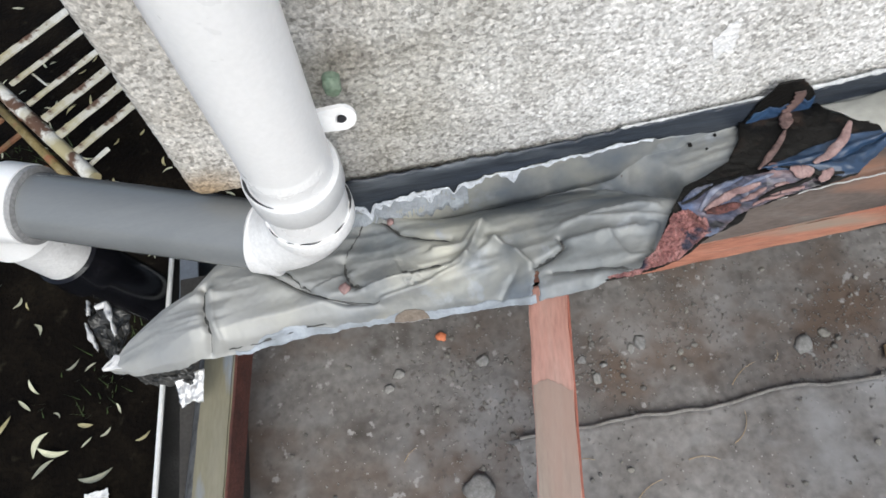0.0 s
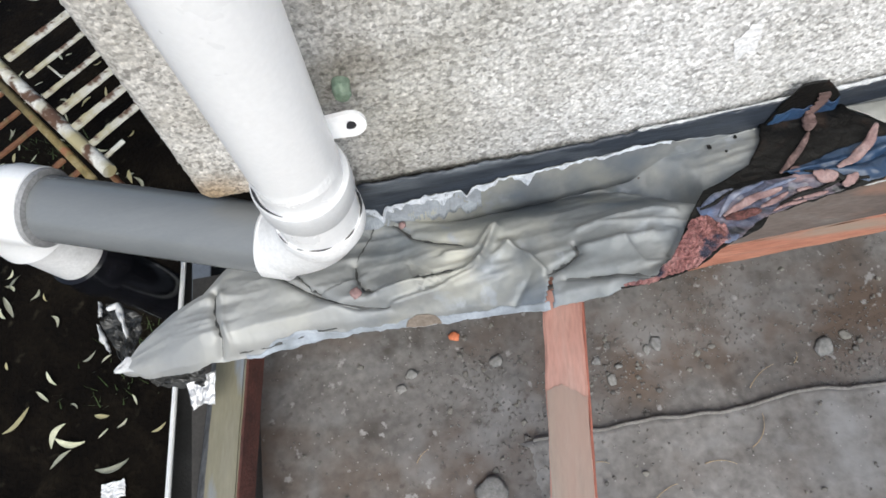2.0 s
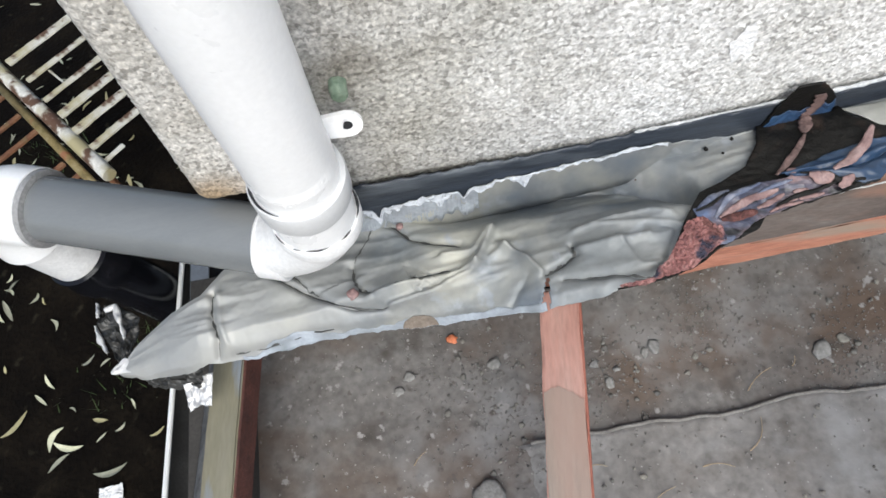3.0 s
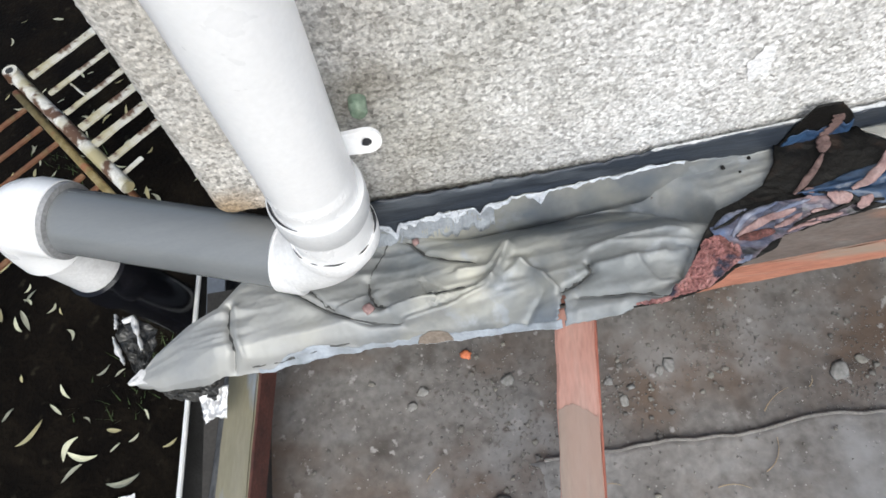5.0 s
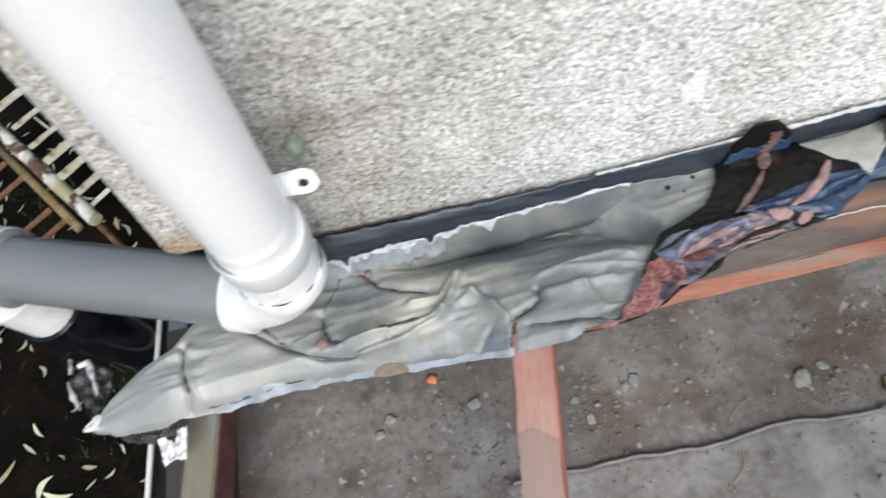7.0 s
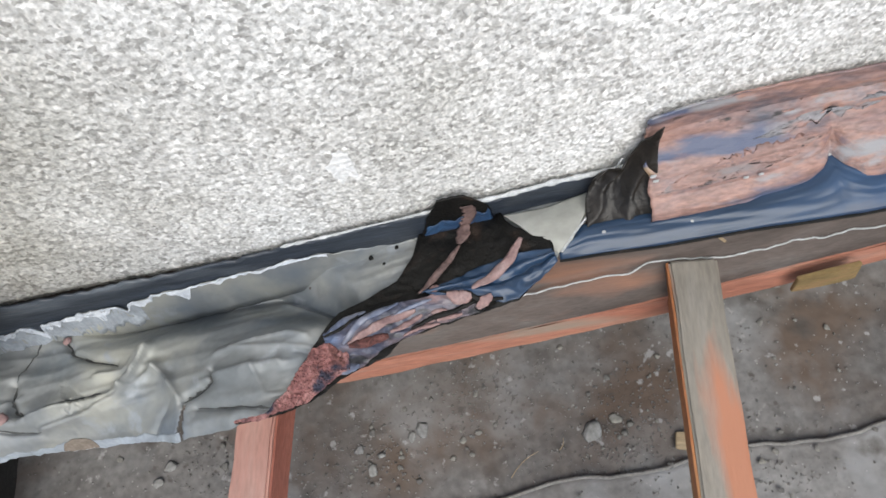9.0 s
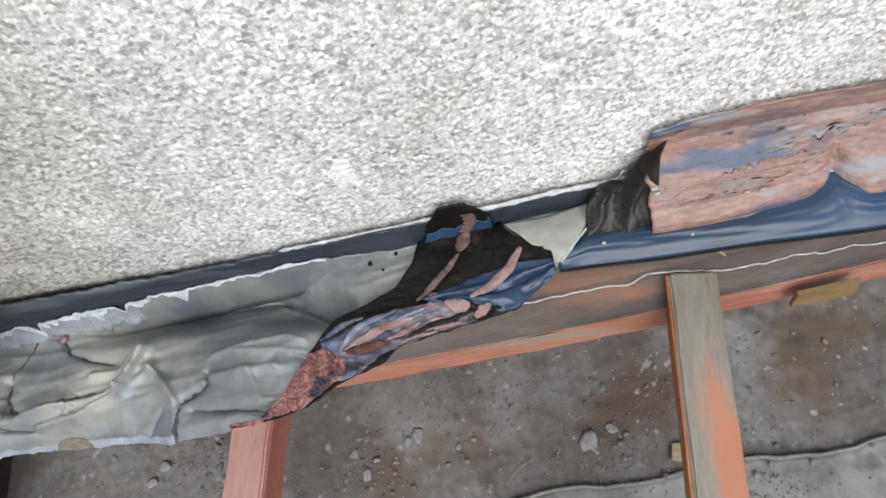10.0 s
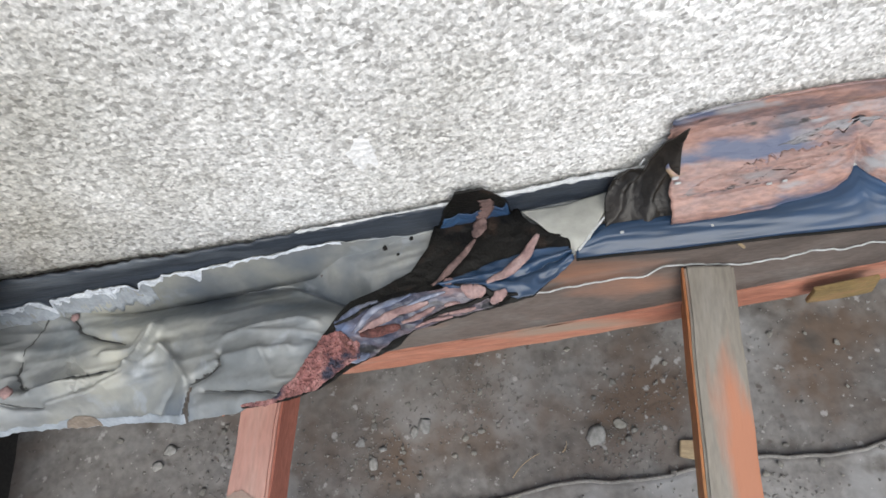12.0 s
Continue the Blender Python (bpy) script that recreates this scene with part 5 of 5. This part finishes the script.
# ---- small things on the sheet and the floor ----
def rest(name, r, x, y, z, mat, label, category, flat=0.5, seed=1.0, sx=1.0, turn=0.0, group=""):
    ob = part(name, pebble(r, seed, flat), mat, smooth=True)
    ob.matrix_basis = Matrix.Translation((x, y, z)) @ Matrix.Rotation(radians(turn), 4, "Z") @ Matrix.Diagonal((sx, 1, 1, 1))
    return tagged(ob, label, category, group)


rest("chip", 0.0075, 0.127, -0.112, drape(0.127, -0.112) + 0.014, M_PINK, "small pink render chip lying on the flashing sheet", "debris", 0.5, 2.0)
rest("chip", 0.006, 0.195, -0.026, drape(0.195, -0.026) + 0.006, M_PINK, "small pink render chip lying on the flashing sheet", "debris", 0.5, 5.0)
rest("chip", 0.0095, 0.237, -0.047, 1.209, M_ORANGEBIT, "bright orange paint chip on the concrete floor", "debris", 0.5, 3.0)
for r, x, y, flat, seed, sx, turn in ((0.0135, 0.578, -0.122, 0.4, 7.0, 1.25, 100), (0.0085, 0.560, -0.130, 0.5, 8.0, 1.3, 60), (0.012, 0.302, -0.104, 0.5, 21.0, 1.3, 20),
                                     (0.010, 0.152, -0.102, 0.5, 22.0, 1.3, 10), (0.010, 0.131, -0.124, 0.5, 23.0, 1.2, -20), (0.0085, 0.488, -0.172, 0.5, 24.0, 1.5, 80),
                                     (0.009, 0.470, -0.135, 0.5, 25.0, 1.2, 40), (0.007, 0.505, -0.150, 0.5, 26.0, 1.3, 0)):
    rest("stone", r * 0.8, x, y, 1.2065, M_STONE_PALE, "pale grey flattish stone on the concrete floor", "stone", flat * 0.4, seed, sx, turn, "stones on the floor")
rest("stone", 0.0145, 0.853, -0.176, 1.206, M_STONE_PALE, "pale grey angular stone on the concrete floor", "stone", 0.16, 9.0, 1.25, 40, "stones on the floor")
for r, x, y, seed in ((0.011, 0.895, -0.165, 31.0), (0.008, 0.915, -0.178, 32.0), (0.0075, 0.902, -0.190, 33.0)):
    rest("stone", r * 0.75, x, y, 1.2062, M_STONE, "small grey stone on the concrete floor", "stone", 0.28, seed, 1.25, seed * 40, "stones on the floor")
rest("stone", 0.024, 0.256, -0.317, 1.212, M_STONE_PALE, "pale flat stone on the concrete floor", "stone", 0.2, 12.0, 1.1, -30)
wc = part("wood_chip", box(0.055, 0.026, 0.006, 0.006, 0.004, 0.001), M_CHIP)
wc.matrix_basis = Matrix.Translation((1.005, -0.225, 1.213)) @ Matrix.Rotation(radians(-14), 4, "Z")
tagged(wc, "small brown wood chip on the concrete floor", "debris")


def build_grit():
    rng = random.Random(11)
    shared = []
    for k in range(6):
        me = mesh_of(pebble(1.0, 20.0 + k, 0.6), "pebble", True)
        me.materials.append(M_STONE)
        shared.append(me)
    spots = [(0.47, -0.15), (0.50, -0.18), (0.24, -0.10), (0.28, -0.16), (0.70, -0.06), (0.66, -0.10), (0.92, -0.19), (0.88, -0.2), (1.02, -0.08), (0.3, -0.26), (1.1, -0.3)]
    for k in range(270):
        if k % 2:
            cx, cy = rng.choice(spots)
            x, y = cx + rng.gauss(0, 0.035), cy + rng.gauss(0, 0.035)
        else:
            x, y = rng.uniform(-0.05, 1.3), rng.uniform(-0.46, 0.0)
        r = 0.0016 + 0.0036 * rng.random() ** 2.6
        ob = new("pebble", shared[k % 6])
        ob.matrix_basis = Matrix.Translation((x, y, 1.2052 + (0.008 if y < -0.25 and x > 0.33 else 0))) @ Matrix.Rotation(rng.uniform(0, 6.28), 4, "Z") @ Matrix.Diagonal((r * rng.uniform(0.8, 1.5), r, 0.7 * r, 1))
        tagged(ob, "small grey pebble on the dirty floor", "pebble", "grit on the floor")
    verts, faces = [], []
    for k in range(4600):
        if k % 3:
            cx, cy = rng.choice(spots)
            x, y = cx + rng.gauss(0, 0.06), cy + rng.gauss(0, 0.05)
        else:
            x, y = rng.uniform(-0.10, 1.4), rng.uniform(-0.6, 0.01)
        r = 0.0008 + 0.0024 * rng.random() ** 2.5
        z = 1.204 + 0.004 * wob(x, y, 0, 6) + 0.0022 * wob(x, y, 5, 40) + (0.006 if y < -0.25 and x > 0.33 else 0)
        b = len(verts)
        for d in ((1, 0, 0), (-0.5, 0.9, 0), (-0.6, -0.8, 0), (0.1, 0, 0.9), (0, 0, -0.6)):
            verts.append((x + r * (d[0] + rng.uniform(-0.3, 0.3)), y + r * (d[1] + rng.uniform(-0.3, 0.3)), z + r * d[2]))
        for a, c, e in ((0, 1, 3), (1, 2, 3), (2, 0, 3), (1, 0, 4), (2, 1, 4), (0, 2, 4)):
            faces.append((b + a, b + c, b + e))
    me = bpy.data.meshes.new("grit")
    me.from_pydata(verts, [], faces)
    tagged(part("grit", me, M_GRIT), "fine grey grit scattered over the floor", "grit", kind="stuff")


build_grit()


def build_straws():
    rng = random.Random(8)
    for x, y, turn, l in ((0.73, -0.205, 32, 0.06), (0.80, -0.19, 60, 0.02), (0.62, -0.33, -10, 0.05), (1.06, -0.20, -30, 0.05), (0.43, -0.30, -4, 0.035), (0.52, -0.36, 25, 0.05), (0.70, -0.30, 55, 0.06), (0.15, -0.24, 40, 0.03)):
        bend_by = rng.uniform(-0.15, 0.15)
        line = [(l * (k / 6 - 0.5), bend_by * l * (k / 6 - 0.5) ** 2 * 4, 0.001 * wob(k, x * 50, 0, 0.9)) for k in range(7)]
        ob = part("straw", tube(line, [0.0009 - 0.00008 * k for k in range(7)], 6), M_CHIP)
        ob.matrix_basis = pose(x, y, 1.2085 + (0.005 if y < -0.25 else 0), 0, 0, turn)
        tagged(ob, "thin dry straw lying on the dirty floor", "straw", "straws on the floor")


build_straws()


# ---- the yard below: rusty frame, leaves, grass ----
def bar(a, b, w, h, mat, parent, label="", seed=0.0, name="slat"):
    a, b = Vector(a), Vector(b)
    ob = part(name, box((b - a).length, w, h, 0.03, 0.002, 0.003, seed), mat, parent, label)
    ob.matrix_basis = Matrix.Translation((a + b) / 2) @ (b - a).to_track_quat("X", "Z").to_matrix().to_4x4()
    return ob


def build_frame():
    fr = thing("metal_frame", "old slatted metal frame with peeling white paint and rust", "metal frame")
    z = 0.30
    rail = part("rail", tube([(-1.43, 1.79, z), (-1.2, 1.505, z), (-0.905, 1.135, z)], 0.027, 14), M_PEELWHITE, fr, "rail with peeling white paint", smooth=True)
    part("rail_cap", tube([(-1.44, 1.80, z - 0.01), (-1.44, 1.80, z + 0.035)], [0.036, 0.032], 16), M_PEELWHITE, fr)
    # the cap is closed; a dark disc paints the shade of its bore
    part("rail_bore", tube([(-1.44, 1.80, z + 0.034), (-1.44, 1.80, z + 0.0365)], 0.017, 16), M_GUTTER_DARK, fr, "dark disc painted for the shaded bore of the rail")
    part("inner_rail", tube([(-1.44, 1.735, z - 0.03), (-0.98, 1.13, z - 0.03)], 0.017, 10), M_OLIVE, fr, "rusty inner rail", smooth=True)
    d = Vector((0.20, 0.175, 0)).normalized()
    starts = ((-1.361, 1.771, 0.034), (-1.267, 1.657, 0.022), (-1.186, 1.537, 0.022), (-1.115, 1.448, 0.034), (-1.056, 1.352, 0.032), (-0.984, 1.261, 0.028))
    for i, (x, y, w) in enumerate(starts):
        a = Vector((x, y, z + 0.01))
        bar(a, a + d * 0.62, w * 1.3, 0.008, M_PEELWHITE, fr, "", i)
    bar((-0.94, 1.19, z), (-0.86, 1.265, z), 0.022, 0.008, M_PEELWHITE, fr, "", 9)
    bar((-1.20, 1.72, z - 0.01), (-1.13, 1.64, z - 0.01), 0.008, 0.008, M_PEELWHITE, fr, "", 3, "cross_wire")
    for i, (x, y) in enumerate(((-1.386, 1.636), (-1.304, 1.524), (-1.222, 1.433), (-1.10, 1.25), (-1.02, 1.20))):
        b = Vector((x, y, z - 0.03))
        bar(b, b - d * 0.75, 0.026, 0.010, M_RUST, fr, "rusty bare slat", i)
    for x, y in ((-1.41, 1.76), (-0.93, 1.165), (-0.95, 2.13), (-1.95, 1.1)):
        part("leg", tube([(x, y, z), (x, y, 0.0)], 0.014, 8), M_RUST, fr)
    part("far_rail", tube([(-0.94, 2.14, z), (-0.55, 1.66, z)], 0.018, 10), M_RUST, fr)
    part("near_rail", tube([(-1.97, 1.10, z - 0.03), (-1.56, 0.72, z - 0.03)], 0.016, 10), M_RUST, fr)


build_frame()


def leaf_mesh(length, width, curl, seed):
    def f(u, v):
        w = width * math.sin(math.pi * min(1, u * 0.97 + 0.02)) ** 0.8 * (1 - 0.25 * u)
        y = (v - 0.5) * w
        return (length * (u - 0.5), y + curl * length * (u - 0.5) ** 2, 0.16 * abs(y) + 0.06 * length * (u - 0.5) ** 2 + 0.05 * length * wob(u * 2, v, seed, 1))
    return mesh_of(grid_mesh(8, 4, f), "leaf", True)


def build_leaves():
    rng = random.Random(21)
    kinds = []
    for k in range(8):
        me = leaf_mesh(0.075 + 0.035 * rng.random(), 0.020 + 0.008 * rng.random(), rng.uniform(-0.9, 0.9), k * 3.0)
        me.materials.append(M_LEAF if k % 4 else M_LEAF_YELLOW)
        kinds.append(me)
    placed = [(-1.53, 0.84, -65, 0.9), (-1.45, 0.78, -59, 0.8), (-1.42, 0.8, -66, 0.8), (-1.42, 0.91, 61, 0.7), (-1.28, 0.81, -66, 0.3), (-1.22, 0.71, -63, 0.6),
              (-1.09, 0.54, 27, 0.5), (-1.03, 0.53, 29, 0.4), (-1.4, 0.56, -67, 0.4), (-1.23, 0.48, -58, 0.6), (-1.25, 0.42, -45, 0.5), (-1.43, 0.43, 58, 0.6),
              (-1.33, 0.34, 44, 1.1), (-1.2, 0.28, 55, 1.0), (-1.14, 0.23, -12, 0.8), (-1.17, 0.19, 36, 0.8), (-1.03, 0.31, -12, 0.6), (-0.95, 0.27, 37, 0.4),
              (-1.02, 0.25, 33, 0.4), (-0.91, 0.35, -70, 0.4), (-0.82, 0.23, 28, 0.5), (-1.13, 0.37, -41, 0.3), (-0.98, 0.12, 11, 0.9)]
    for k in range(185):
        if k >= 125:
            x, y, turn, s = rng.uniform(-1.75, -0.72), rng.uniform(0.75, 2.1), rng.uniform(0, 360), rng.uniform(0.3, 0.65)
        elif k < len(placed):
            x, y, turn, s = placed[k]
            s = 1.08 * s + 0.06
        else:
            x, y, turn, s = rng.uniform(-2.3, -0.35), rng.uniform(-0.3, 2.5), rng.uniform(0, 360), rng.uniform(0.35, 0.8)
            if -1.5 < x < -0.75 and 0.0 < y < 0.95:
                y += 1.0
        ob = new("fallen_leaf", kinds[k % 8])
        ob.matrix_basis = pose(x, y, 0.014 + 0.02 * wob(x, y, 0, 3), rng.uniform(-18, 18), rng.uniform(-18, 18), turn) @ Matrix.Scale(s, 4)
        tagged(ob, "pale narrow fallen leaf on dark soil" if k % 4 else "yellow narrow fallen leaf on dark soil", "leaf", "fallen leaves")
    verts, faces = [], []
    for k in range(150):
        cx, cy = ((-1.0, 0.42), (-1.3, 1.55), (-0.9, 0.62), (-1.7, 1.3))[k % 4]
        x, y = cx + rng.gauss(0, 0.07), cy + rng.gauss(0, 0.07)
        a, l = rng.uniform(0, 6.28), rng.uniform(0.03, 0.08)
        b = len(verts)
        verts += [(x, y, 0), (x + 0.004, y, 0), (x + math.cos(a) * l * 0.6, y + math.sin(a) * l * 0.6, l)]
        faces.append((b, b + 1, b + 2))
    me = bpy.data.meshes.new("grass")
    me.from_pydata(verts, [], faces)
    tagged(part("grass", me, M_GRASS), "sparse green grass blades on dark soil", "grass", kind="stuff")


build_leaves()


def build_paper():
    def f(u, v):
        x, y = 0.080 * (u - 0.5), 0.055 * (v - 0.5)
        return (x + 0.006 * wob(v * 2, u, 0, 4), y + 0.007 * wob(u * 2, v, 3, 4), 0.012 + 0.010 * abs(wob(u, v, 5, 4)) + 0.004 * wob(u, v, 1, 9))
    ob = thick(part("paper_scrap", grid_mesh(16, 12, f), M_PAPER), 0.0005)
    ob.matrix_basis = pose(-0.975, 0.050, 0.0, 0, 0, 5)
    tagged(ob, "torn crumpled white paper scrap on dark soil", "litter")


build_paper()
